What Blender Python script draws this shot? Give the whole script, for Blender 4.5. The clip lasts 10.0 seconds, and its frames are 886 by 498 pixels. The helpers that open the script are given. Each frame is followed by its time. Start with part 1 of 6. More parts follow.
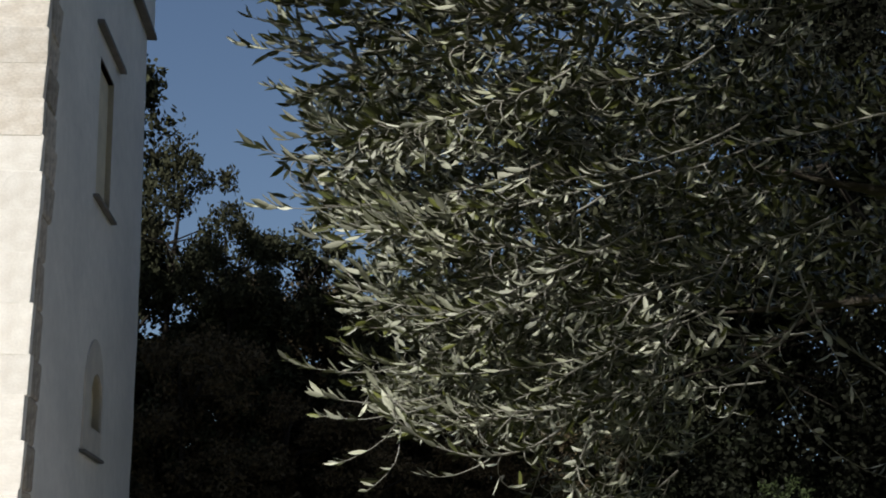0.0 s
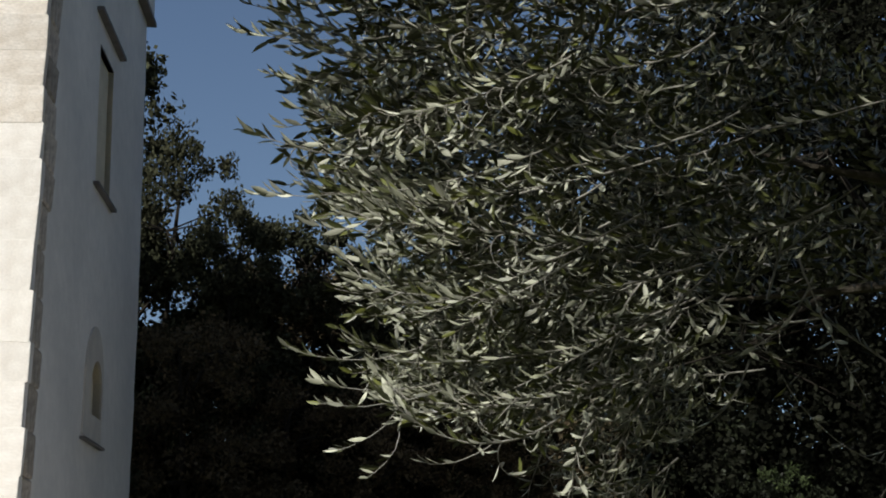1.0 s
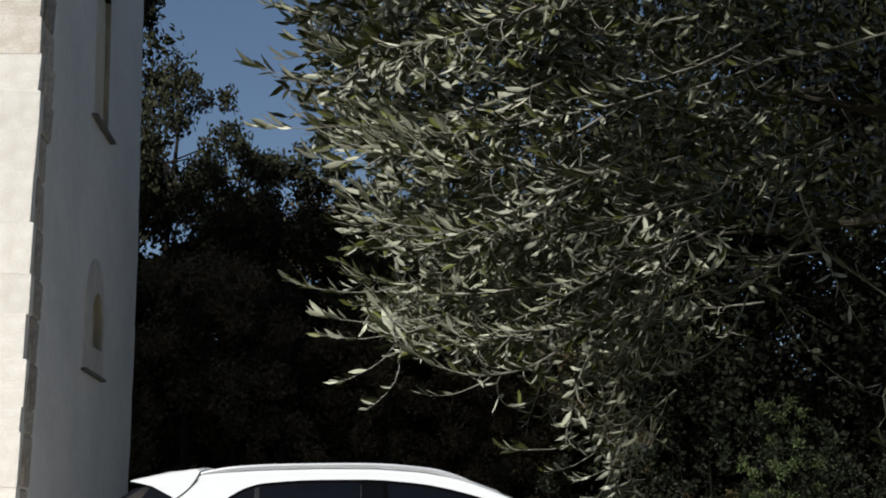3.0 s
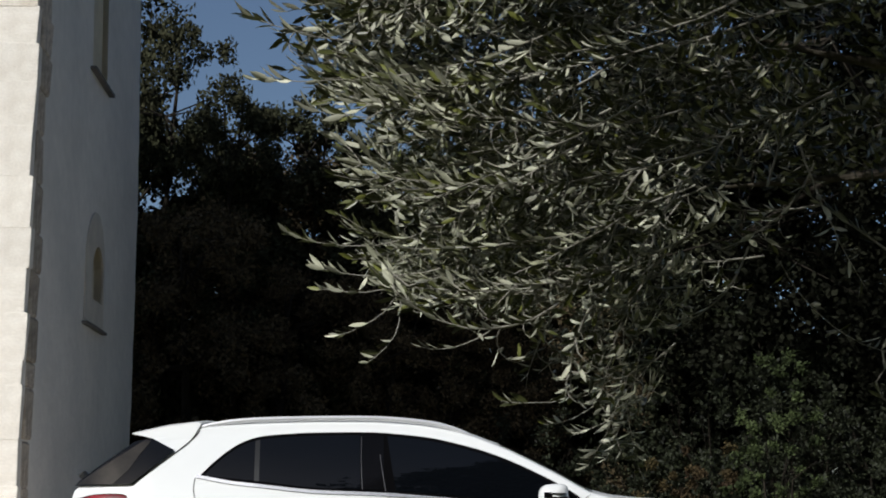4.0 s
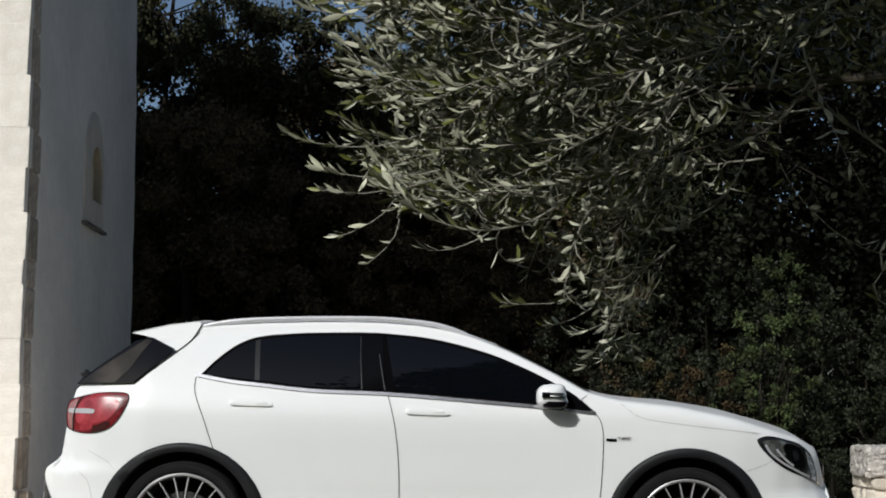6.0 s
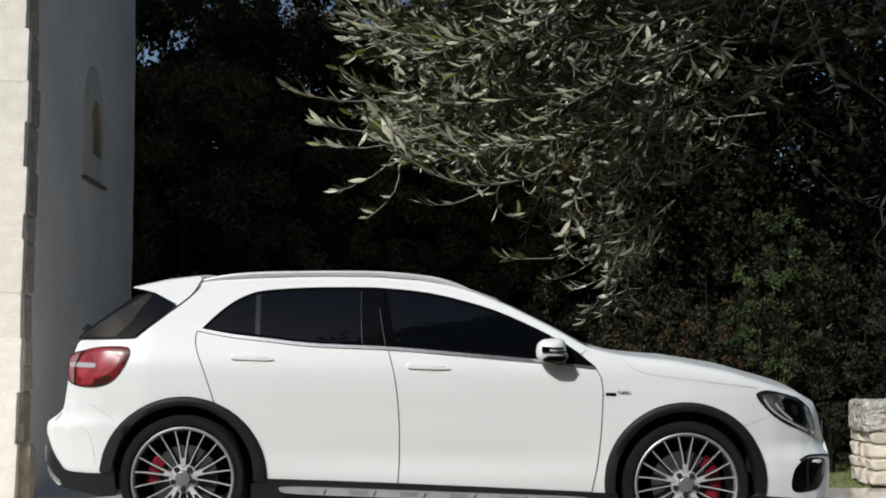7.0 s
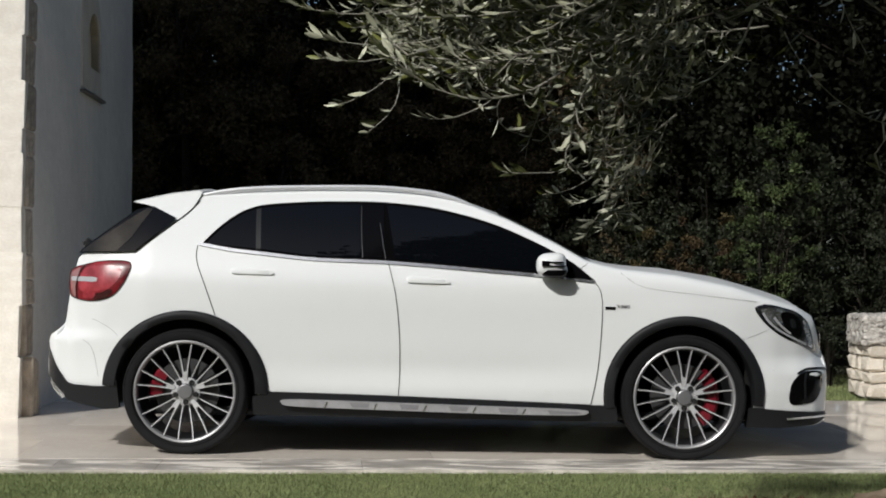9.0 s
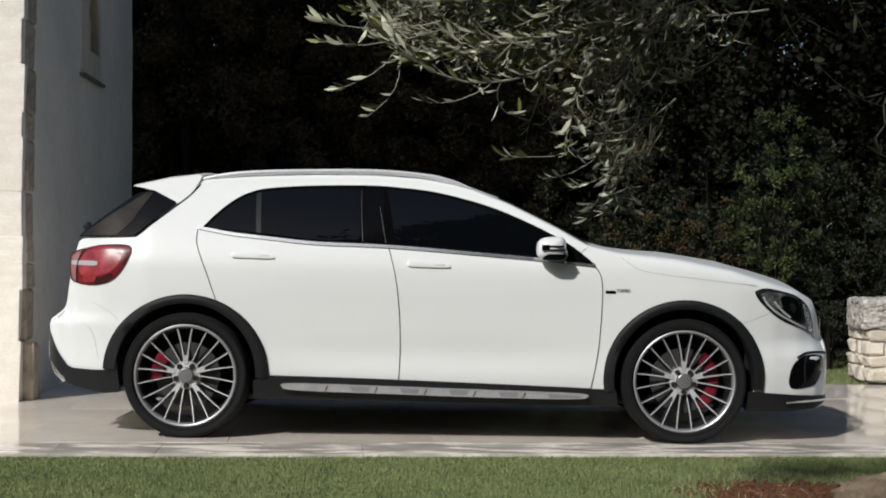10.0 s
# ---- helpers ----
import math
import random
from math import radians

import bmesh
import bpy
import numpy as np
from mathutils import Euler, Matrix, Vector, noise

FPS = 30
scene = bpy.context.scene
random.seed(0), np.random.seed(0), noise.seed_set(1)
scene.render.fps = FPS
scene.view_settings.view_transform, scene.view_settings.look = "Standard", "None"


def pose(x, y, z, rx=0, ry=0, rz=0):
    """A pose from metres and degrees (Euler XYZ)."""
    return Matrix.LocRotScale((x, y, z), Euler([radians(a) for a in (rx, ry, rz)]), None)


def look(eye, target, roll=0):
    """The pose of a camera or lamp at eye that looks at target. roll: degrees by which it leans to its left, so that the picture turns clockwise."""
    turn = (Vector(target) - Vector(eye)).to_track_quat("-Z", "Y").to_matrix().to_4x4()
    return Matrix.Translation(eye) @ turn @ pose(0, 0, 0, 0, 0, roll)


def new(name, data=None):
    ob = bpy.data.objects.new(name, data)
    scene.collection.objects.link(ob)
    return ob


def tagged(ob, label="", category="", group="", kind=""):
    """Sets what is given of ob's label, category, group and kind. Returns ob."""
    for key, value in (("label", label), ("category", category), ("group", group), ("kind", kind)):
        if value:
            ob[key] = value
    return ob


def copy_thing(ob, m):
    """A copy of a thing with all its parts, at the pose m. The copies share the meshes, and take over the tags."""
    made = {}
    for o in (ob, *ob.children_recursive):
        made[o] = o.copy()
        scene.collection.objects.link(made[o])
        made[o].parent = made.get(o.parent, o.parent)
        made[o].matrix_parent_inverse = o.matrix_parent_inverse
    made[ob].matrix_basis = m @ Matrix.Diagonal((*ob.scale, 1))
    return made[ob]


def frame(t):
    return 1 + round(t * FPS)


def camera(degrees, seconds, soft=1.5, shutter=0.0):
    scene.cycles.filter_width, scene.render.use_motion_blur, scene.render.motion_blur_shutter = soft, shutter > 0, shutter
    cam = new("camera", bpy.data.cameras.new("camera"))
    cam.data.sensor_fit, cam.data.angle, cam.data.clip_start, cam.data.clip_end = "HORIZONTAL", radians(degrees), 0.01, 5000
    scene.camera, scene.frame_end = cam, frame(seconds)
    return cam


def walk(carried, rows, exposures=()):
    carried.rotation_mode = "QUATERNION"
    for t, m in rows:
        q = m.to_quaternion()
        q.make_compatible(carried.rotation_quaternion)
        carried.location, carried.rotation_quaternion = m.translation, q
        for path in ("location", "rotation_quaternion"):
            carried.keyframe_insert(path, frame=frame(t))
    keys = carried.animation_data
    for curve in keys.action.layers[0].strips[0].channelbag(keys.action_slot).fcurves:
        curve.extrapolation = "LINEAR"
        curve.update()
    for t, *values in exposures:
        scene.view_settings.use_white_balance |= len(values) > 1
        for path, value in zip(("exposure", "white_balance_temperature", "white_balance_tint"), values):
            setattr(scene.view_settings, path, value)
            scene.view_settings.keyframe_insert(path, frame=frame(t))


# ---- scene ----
# camera: stands still and tilts down (seconds, tilt, lean, turn to the right)
EYE = (0.0, -7.62, 1.01)
TILT = [(0.0, 15.16, 0.34, -0.135), (0.5, 14.97, 0.33, -0.14), (1.0, 14.65, 0.35, -0.135), (1.5, 14.17, 0.37, -0.13), (2.0, 13.57, 0.39, -0.13), (2.5, 12.82, 0.41, -0.12),
        (3.2, 11.55, 0.43, -0.11), (4.0, 10.05, 0.45, -0.10), (4.5, 9.09, 0.50, -0.08), (5.0, 8.0, 0.57, -0.07), (5.5, 6.98, 0.64, -0.06), (6.2, 5.69, 0.67, -0.04),
        (7.0, 4.22, 0.69, -0.03), (7.5, 3.36, 0.70, -0.02), (8.0, 2.40, 0.70, -0.01), (8.5, 1.55, 0.70, 0.0), (9.0, 0.75, 0.71, 0.0), (9.5, 0.31, 0.71, 0.0), (10.0, 0.10, 0.71, 0.0)]
cam = camera(34.8, 10.0, soft=1.9)
walk(cam, [(t, look(EYE, (EYE[0] + math.cos(radians(p)) * math.sin(radians(w)), EYE[1] + math.cos(radians(p)) * math.cos(radians(w)), EYE[2] + math.sin(radians(p))), r)) for t, p, r, w in TILT],
     exposures=((0.0, 0.30, 6800, 10), (2.5, 0.24, 6750, 10), (4.5, 0.07, 6700, 10), (7.0, 0.02, 6750, 10), (10.0, 0.0, 6850, 10)))

# ---- light ----
SUN_EL, SUN_LEFT = 37.0, 33.0
to_sun = Vector((-math.sin(radians(SUN_LEFT)) * math.cos(radians(SUN_EL)), -math.cos(radians(SUN_LEFT)) * math.cos(radians(SUN_EL)), math.sin(radians(SUN_EL))))
sun = new("sun", bpy.data.lights.new("sun", "SUN"))
sun.data.energy, sun.data.angle, sun.data.color = 3.45, radians(1.0), (0.965, 0.985, 0.985)
sun.matrix_world = look((0, 0, 20), Vector((0, 0, 20)) - to_sun)
world = bpy.data.worlds.new("world")
scene.world = world
world.use_nodes = True
wn = world.node_tree.nodes
sky = wn.new("ShaderNodeTexSky")
sky.sky_type, sky.sun_disc, sky.sun_elevation, sky.sun_rotation = "NISHITA", False, radians(SUN_EL), radians(180 + SUN_LEFT)
sky.air_density, sky.dust_density, sky.ozone_density = 1.0, 2.0, 3.6
wn["Background"].inputs["Strength"].default_value = 0.070
world.node_tree.links.new(sky.outputs[0], wn["Background"].inputs["Color"])


# ---- materials ----
def mat(name, color, rough=0.6, metal=0.0, var=0.15, scale=6.0, fine=60.0, bump=0.2, bump_scale=None, spec=0.5, coat=0.0, islands=0.0, hue=None, rand=0.0):
    """A material with two scales of variation in colour, roughness and relief. hue: second colour for large stains."""
    m = bpy.data.materials.new(name)
    m.use_nodes = True
    nt, n, ln = m.node_tree, m.node_tree.nodes, m.node_tree.links
    b = n["Principled BSDF"]
    b.inputs["Metallic"].default_value = metal
    b.inputs["Specular IOR Level"].default_value = spec
    b.inputs["Coat Weight"].default_value = coat
    b.inputs["Coat Roughness"].default_value = 0.04
    tc = n.new("ShaderNodeTexCoord")
    big, small = n.new("ShaderNodeTexNoise"), n.new("ShaderNodeTexNoise")
    for node, s, d in ((big, scale, 4.0), (small, fine, 6.0)):
        node.inputs["Scale"].default_value, node.inputs["Detail"].default_value = s, d
        ln.new(tc.outputs["Object"], node.inputs["Vector"])
    ramp = n.new("ShaderNodeMapRange")
    ramp.inputs["From Min"].default_value, ramp.inputs["From Max"].default_value = 0.35, 0.68
    ln.new(big.outputs["Fac"], ramp.inputs["Value"])
    base = n.new("ShaderNodeMix")
    base.data_type = "RGBA"
    second = hue if hue else tuple(c * (1 - var) for c in color)
    base.inputs["A"].default_value, base.inputs["B"].default_value = (*color, 1), (*second, 1)
    ln.new(ramp.outputs[0], base.inputs["Factor"])
    bright = n.new("ShaderNodeMath")
    bright.operation = "MULTIPLY_ADD"
    ln.new(small.outputs["Fac"], bright.inputs[0])
    bright.inputs[1].default_value, bright.inputs[2].default_value = var * 1.6, 1 - var * 0.8
    value = bright
    for weight, source in ((islands, "geo"), (rand, "obj")):
        if weight:
            g = n.new("ShaderNodeNewGeometry" if source == "geo" else "ShaderNodeObjectInfo")
            add = n.new("ShaderNodeMath")
            add.operation = "MULTIPLY_ADD"
            ln.new(g.outputs["Random Per Island" if source == "geo" else "Random"], add.inputs[0])
            add.inputs[1].default_value, add.inputs[2].default_value = weight, 1 - weight / 2
            mul = n.new("ShaderNodeMath")
            mul.operation = "MULTIPLY"
            ln.new(add.outputs[0], mul.inputs[0])
            ln.new(value.outputs[0], mul.inputs[1])
            value = mul
    hsv = n.new("ShaderNodeHueSaturation")
    ln.new(base.outputs["Result"], hsv.inputs["Color"])
    ln.new(value.outputs[0], hsv.inputs["Value"])
    ln.new(hsv.outputs[0], b.inputs["Base Color"])
    rr = n.new("ShaderNodeMapRange")
    rr.inputs["To Min"].default_value, rr.inputs["To Max"].default_value = max(rough - 0.12 * rough, 0.0), min(rough + 0.15 * rough, 1)
    ln.new(small.outputs["Fac"], rr.inputs["Value"])
    ln.new(rr.outputs[0], b.inputs["Roughness"])
    if bump:
        bp = n.new("ShaderNodeBump")
        bp.inputs["Strength"].default_value, bp.inputs["Distance"].default_value = bump, 0.01
        if bump_scale:
            third = n.new("ShaderNodeTexNoise")
            third.inputs["Scale"].default_value, third.inputs["Detail"].default_value = bump_scale, 8.0
            ln.new(tc.outputs["Object"], third.inputs["Vector"])
            ln.new(third.outputs["Fac"], bp.inputs["Height"])
        else:
            ln.new(small.outputs["Fac"], bp.inputs["Height"])
        ln.new(bp.outputs[0], b.inputs["Normal"])
    return m


PAINT = mat("white_paint", (0.732, 0.745, 0.747), 0.34, var=0.01, bump=0.0, spec=0.22, coat=0.22)
CLAD = mat("black_plastic", (0.011, 0.0115, 0.013), 0.55, var=0.2, fine=400, bump=0.05, spec=0.25)
GLOSS = mat("gloss_black", (0.003, 0.003, 0.0035), 0.08, var=0.1, bump=0.0, spec=0.15)
SEAM = mat("panel_gap", (0.012, 0.012, 0.012), 0.8, bump=0.0)
GLASS = mat("tinted_glass", (0.0022, 0.0029, 0.0041), 0.02, var=0.1, bump=0.0, spec=0.34)
SURROUND = mat("window_rubber", (0.0035, 0.0035, 0.004), 0.9, var=0.1, bump=0.0, spec=0.0)
DIVIDER = mat("divider_grey", (0.010, 0.0112, 0.013), 0.4, var=0.1, bump=0.0, spec=0.25)
CHROME = mat("satin_aluminium", (0.70, 0.71, 0.73), 0.22, metal=1.0, var=0.05, bump=0.0)
SILVER = mat("machined_alloy", (0.74, 0.74, 0.76), 0.36, metal=0.55, var=0.06, fine=200, bump=0.02)
LIP = mat("alloy_lip", (0.40, 0.40, 0.41), 0.42, metal=0.6, var=0.08, bump=0.0)
BRUSHED = mat("brushed_step", (0.54, 0.54, 0.57), 0.36, metal=0.5, var=0.25, scale=8, fine=150, bump=0.05)
HUBGREY = mat("hub_alloy", (0.46, 0.46, 0.47), 0.6, metal=0.25, var=0.1, bump=0.0)
STEPPAD = mat("grip_pad", (0.32, 0.32, 0.34), 0.45, metal=0.4, var=0.15, fine=200, bump=0.1)
CAPGREY = mat("grey_hub_cap", (0.24, 0.24, 0.25), 0.4, metal=0.6, var=0.1, bump=0.0)
GUNMETAL = mat("grey_alloy", (0.10, 0.10, 0.11), 0.4, metal=0.8, var=0.1, bump=0.0)
IRON = mat("brake_iron", (0.045, 0.045, 0.047), 0.5, metal=0.3, var=0.2, bump=0.05)
RUBBER = mat("tyre_rubber", (0.010, 0.010, 0.011), 0.8, var=0.25, scale=12, fine=180, bump=0.1, spec=0.2)
REDCAL = mat("red_caliper", (0.17, 0.004, 0.014), 0.35, var=0.1, bump=0.0, coat=0.5)
REDLENS = mat("red_lens", (0.26, 0.010, 0.018), 0.32, var=0.3, scale=9, bump=0.0, coat=0.12, hue=(0.10, 0.005, 0.008))
DARKRED = mat("bright_red_lens", (0.40, 0.045, 0.06), 0.30, var=0.3, scale=14, bump=0.0, coat=0.12, hue=(0.20, 0.010, 0.018))
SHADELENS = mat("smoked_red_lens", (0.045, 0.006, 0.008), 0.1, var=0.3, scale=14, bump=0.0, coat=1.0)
PINKLENS = mat("pale_red_lens", (0.36, 0.17, 0.165), 0.10, var=0.2, scale=14, bump=0.0, coat=1.0)
SMOKED = mat("smoked_rear_glass", (0.046, 0.041, 0.035), 0.08, var=0.25, scale=7, bump=0.0, spec=0.4, hue=(0.016, 0.0145, 0.013))
CLEARLENS = mat("lamp_lens", (0.42, 0.42, 0.43), 0.08, var=0.08, bump=0.0, coat=1.0)
LAMPSILVER = mat("lamp_reflector", (0.72, 0.72, 0.74), 0.16, metal=0.9, var=0.3, scale=22, fine=60, bump=0.9, bump_scale=26, hue=(0.30, 0.30, 0.32))
LAMPDARK = mat("lamp_inside", (0.014, 0.015, 0.018), 0.15, var=0.3, scale=25, bump=0.0, coat=1.0)
STONE = mat("limestone_block", (0.735, 0.685, 0.615), 0.9, var=0.16, scale=2.4, fine=22, bump=0.6, bump_scale=9, hue=(0.83, 0.79, 0.725), rand=0.08, spec=0.2)
OLDSTONE = mat("weathered_limestone_block", (0.60, 0.535, 0.455), 0.92, var=0.3, scale=2.6, fine=20, bump=0.7, bump_scale=9, hue=(0.72, 0.67, 0.60), rand=0.16, spec=0.2)
QUOIN = mat("weathered_quoin", (0.58, 0.50, 0.405), 0.9, var=0.35, scale=5, fine=30, bump=1.0, bump_scale=24, hue=(0.36, 0.305, 0.25), rand=0.5, spec=0.2)
MORTAR = mat("lime_mortar", (0.72, 0.68, 0.62), 0.95, var=0.2, fine=80, bump=0.7, spec=0.1)
PLASTER = mat("lime_plaster", (0.86, 0.815, 0.75), 0.93, var=0.14, scale=1.1, fine=9, bump=0.6, bump_scale=20, hue=(0.745, 0.71, 0.655), spec=0.15)
TRIM = mat("stone_trim", (0.70, 0.64, 0.55), 0.9, var=0.12, scale=5, fine=50, bump=0.4, hue=(0.60, 0.55, 0.48), spec=0.2)
SLATE = mat("dark_slate", (0.20, 0.185, 0.17), 0.85, var=0.25, scale=8, fine=60, bump=0.3, spec=0.2)
NICHE = mat("ochre_plaster", (0.74, 0.66, 0.50), 0.95, var=0.15, scale=4, bump=0.3, spec=0.1)
DRYSTONE = mat("dry_stone", (0.70, 0.62, 0.505), 0.9, var=0.2, scale=7, fine=40, bump=0.9, bump_scale=28, hue=(0.76, 0.70, 0.62), rand=0.2, spec=0.2)
# the dark second colour paints the shade inside pits, besides the relief
CAPSTONE = mat("pitted_capstone", (0.60, 0.565, 0.52), 0.95, var=0.5, scale=26, fine=70, bump=1.0, bump_scale=30, hue=(0.24, 0.225, 0.205), spec=0.15)
SOIL = mat("red_soil", (0.150, 0.070, 0.040), 0.98, var=0.5, scale=14, fine=90, bump=1.0, bump_scale=60, hue=(0.080, 0.036, 0.021), spec=0.1)
ROCK = mat("sandy_rock", (0.250, 0.195, 0.138), 0.95, var=0.45, scale=9, fine=60, bump=1.0, bump_scale=45, hue=(0.150, 0.108, 0.072), spec=0.1)
TURF = mat("turf", (0.07, 0.08, 0.028), 0.95, var=0.4, scale=5, fine=80, bump=0.6, spec=0.1)
GRASS = mat("grass_blades", (0.225, 0.26, 0.115), 0.65, var=0.2, scale=2.2, fine=30, bump=0.0, hue=(0.175, 0.215, 0.09), islands=1.55, spec=0.2)
STRAW = mat("dry_straw", (0.40, 0.33, 0.20), 0.8, var=0.2, fine=60, bump=0.0, islands=0.8, spec=0.2)
BARK = mat("olive_bark", (0.17, 0.145, 0.115), 0.95, var=0.35, scale=8, fine=50, bump=1.0, bump_scale=40, spec=0.1)
TWIG = mat("olive_twig", (0.36, 0.34, 0.29), 0.85, var=0.25, scale=20, fine=120, bump=0.3, spec=0.2)
OLIVE_TOP = mat("olive_leaf_face", (0.078, 0.086, 0.029), 0.36, var=0.2, scale=3, fine=90, bump=0.0, hue=(0.044, 0.048, 0.017), islands=1.0, spec=0.5)
OLIVE_BACK = mat("olive_leaf_back", (0.49, 0.49, 0.39), 0.5, var=0.15, scale=3, fine=90, bump=0.0, hue=(0.25, 0.255, 0.165), islands=1.1, spec=0.4)
YOUNG = mat("olive_leaf_yellowing", (0.13, 0.14, 0.032), 0.5, var=0.2, bump=0.0, islands=0.6, spec=0.35)
OAK = mat("oak_leaves", (0.046, 0.050, 0.029), 0.85, var=0.25, scale=0.8, fine=30, bump=0.0, hue=(0.036, 0.035, 0.020), islands=1.0, spec=0.05)
BROWNLEAF = mat("rust_leaves", (0.105, 0.082, 0.049), 0.9, var=0.3, scale=1.0, fine=30, bump=0.0, islands=1.0, spec=0.05)
# deep shade is put into the next two leaf colours, darker than real leaves
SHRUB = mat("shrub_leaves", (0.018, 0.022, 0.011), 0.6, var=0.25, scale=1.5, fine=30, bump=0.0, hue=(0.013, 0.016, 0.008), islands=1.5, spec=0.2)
SHADED_OAK = mat("shaded_oak_leaves", (0.013, 0.014, 0.009), 0.8, var=0.25, scale=0.8, fine=30, bump=0.0, islands=1.2, spec=0.05)
FRESH = mat("fresh_green_leaves", (0.062, 0.082, 0.032), 0.65, var=0.25, scale=1.5, fine=30, bump=0.0, hue=(0.019, 0.027, 0.010), islands=1.2, spec=0.15)
RUSTSHRUB = mat("reddish_shrub_leaves", (0.048, 0.031, 0.020), 0.65, var=0.3, scale=1.5, bump=0.0, hue=(0.06, 0.048, 0.02), islands=1.0, spec=0.1)
STEM = mat("dark_stem", (0.032, 0.027, 0.021), 0.95, var=0.3, scale=8, fine=50, bump=0.4, spec=0.1)
FOREST_EARTH = mat("forest_earth", (0.035, 0.028, 0.02), 0.98, var=0.4, scale=2, bump=0.8, spec=0.1)


def wet_stone(name, color, second, scale=1.3, wet=0.015, dry=0.13, relief=0.05, soaked=1.0, stretch=(1, 1, 1)):
    """Pale paving stone under a film of water that is broken by drier patches."""
    m = mat(name, color, 0.3, var=0.16, scale=scale, fine=30, bump=0.0, hue=second, rand=0.12)
    n, ln = m.node_tree.nodes, m.node_tree.links
    b = n["Principled BSDF"]
    geo = n.new("ShaderNodeNewGeometry")
    patch, fine = n.new("ShaderNodeTexNoise"), n.new("ShaderNodeTexNoise")
    patch.inputs["Scale"].default_value, patch.inputs["Detail"].default_value = 0.9, 5.0
    fine.inputs["Scale"].default_value, fine.inputs["Detail"].default_value = 14.0, 3.0
    longer = n.new("ShaderNodeVectorMath")
    longer.operation = "MULTIPLY"
    longer.inputs[1].default_value = stretch
    ln.new(geo.outputs["Position"], longer.inputs[0])
    ln.new(longer.outputs[0], patch.inputs["Vector"])
    ln.new(geo.outputs["Position"], fine.inputs["Vector"])
    r = n.new("ShaderNodeMapRange")
    r.inputs["From Min"].default_value, r.inputs["From Max"].default_value = 0.42, 0.66
    r.inputs["To Min"].default_value, r.inputs["To Max"].default_value = wet, dry
    ln.new(patch.outputs["Fac"], r.inputs["Value"])
    ln.new(r.outputs[0], b.inputs["Roughness"])
    if soaked < 1:                       # soaked stone is darker than dry stone
        source = b.inputs["Base Color"].links[0].from_socket
        tone = n.new("ShaderNodeMapRange")
        tone.inputs["From Min"].default_value, tone.inputs["From Max"].default_value, tone.inputs["To Min"].default_value = 0.44, 0.54, soaked
        ln.new(patch.outputs["Fac"], tone.inputs["Value"])
        mul = n.new("ShaderNodeVectorMath")
        mul.operation = "SCALE"
        ln.new(source, mul.inputs[0])
        ln.new(tone.outputs[0], mul.inputs["Scale"])
        ln.new(mul.outputs[0], b.inputs["Base Color"])
    bp = n.new("ShaderNodeBump")
    bp.inputs["Strength"].default_value, bp.inputs["Distance"].default_value = relief, 0.004
    ln.new(fine.outputs["Fac"], bp.inputs["Height"])
    ln.new(bp.outputs[0], b.inputs["Normal"])
    return m


PAVING = wet_stone("wet_paving", (0.88, 0.80, 0.715), (0.70, 0.635, 0.565))
BORDER = wet_stone("wet_border_stone", (0.86, 0.80, 0.72), (0.66, 0.60, 0.53), 5.5, 0.04, 0.45, 0.35, 0.66, (2.6, 9.0, 1.0))


# ---- mesh helpers ----
def mesh_of(name, verts, faces, material, smooth=False, mats=None, index=None):
    me = bpy.data.meshes.new(name)
    me.from_pydata([tuple(v) for v in verts], [], [tuple(f) for f in faces])
    for m in (mats or [material]):
        me.materials.append(m)
    if index is not None:
        me.polygons.foreach_set("material_index", np.asarray(index, dtype=np.int32))
    if smooth:
        me.polygons.foreach_set("use_smooth", np.ones(len(me.polygons), dtype=bool))
    me.update()
    return me


def fast_mesh(name, verts, quads, mats, index=None, smooth=False):
    """A mesh of many four-sided faces from arrays."""
    me = bpy.data.meshes.new(name)
    verts, quads = np.asarray(verts, dtype=np.float32), np.asarray(quads, dtype=np.int32)
    me.vertices.add(len(verts))
    me.vertices.foreach_set("co", verts.ravel())
    me.loops.add(quads.size)
    me.loops.foreach_set("vertex_index", quads.ravel())
    me.polygons.add(len(quads))
    me.polygons.foreach_set("loop_start", np.arange(len(quads), dtype=np.int32) * quads.shape[1])
    for m in mats:
        me.materials.append(m)
    if index is not None:
        me.polygons.foreach_set("material_index", np.asarray(index, dtype=np.int32))
    if smooth:
        me.polygons.foreach_set("use_smooth", np.ones(len(quads), dtype=bool))
    me.update(calc_edges=True)
    me.validate()
    return me


def part(name, bm, material, parent, label="", smooth=True, sharp=35):
    """Links a bmesh as one mesh object under a thing or a part."""
    me = bpy.data.meshes.new(name)
    bmesh.ops.recalc_face_normals(bm, faces=bm.faces)
    bm.to_mesh(me)
    bm.free()
    me.materials.append(material)
    if smooth:
        me.polygons.foreach_set("use_smooth", np.ones(len(me.polygons), dtype=bool))
        me.set_sharp_from_angle(angle=radians(sharp))
    ob = new(name, me)
    if parent:
        ob.parent = parent
    return tagged(ob, label) if label else ob


def thing(name, label, category, at=(0, 0, 0), group="", kind=""):
    ob = new(name)
    ob.location = at
    ob.empty_display_size = 0.2
    return tagged(ob, label, category, group, kind)


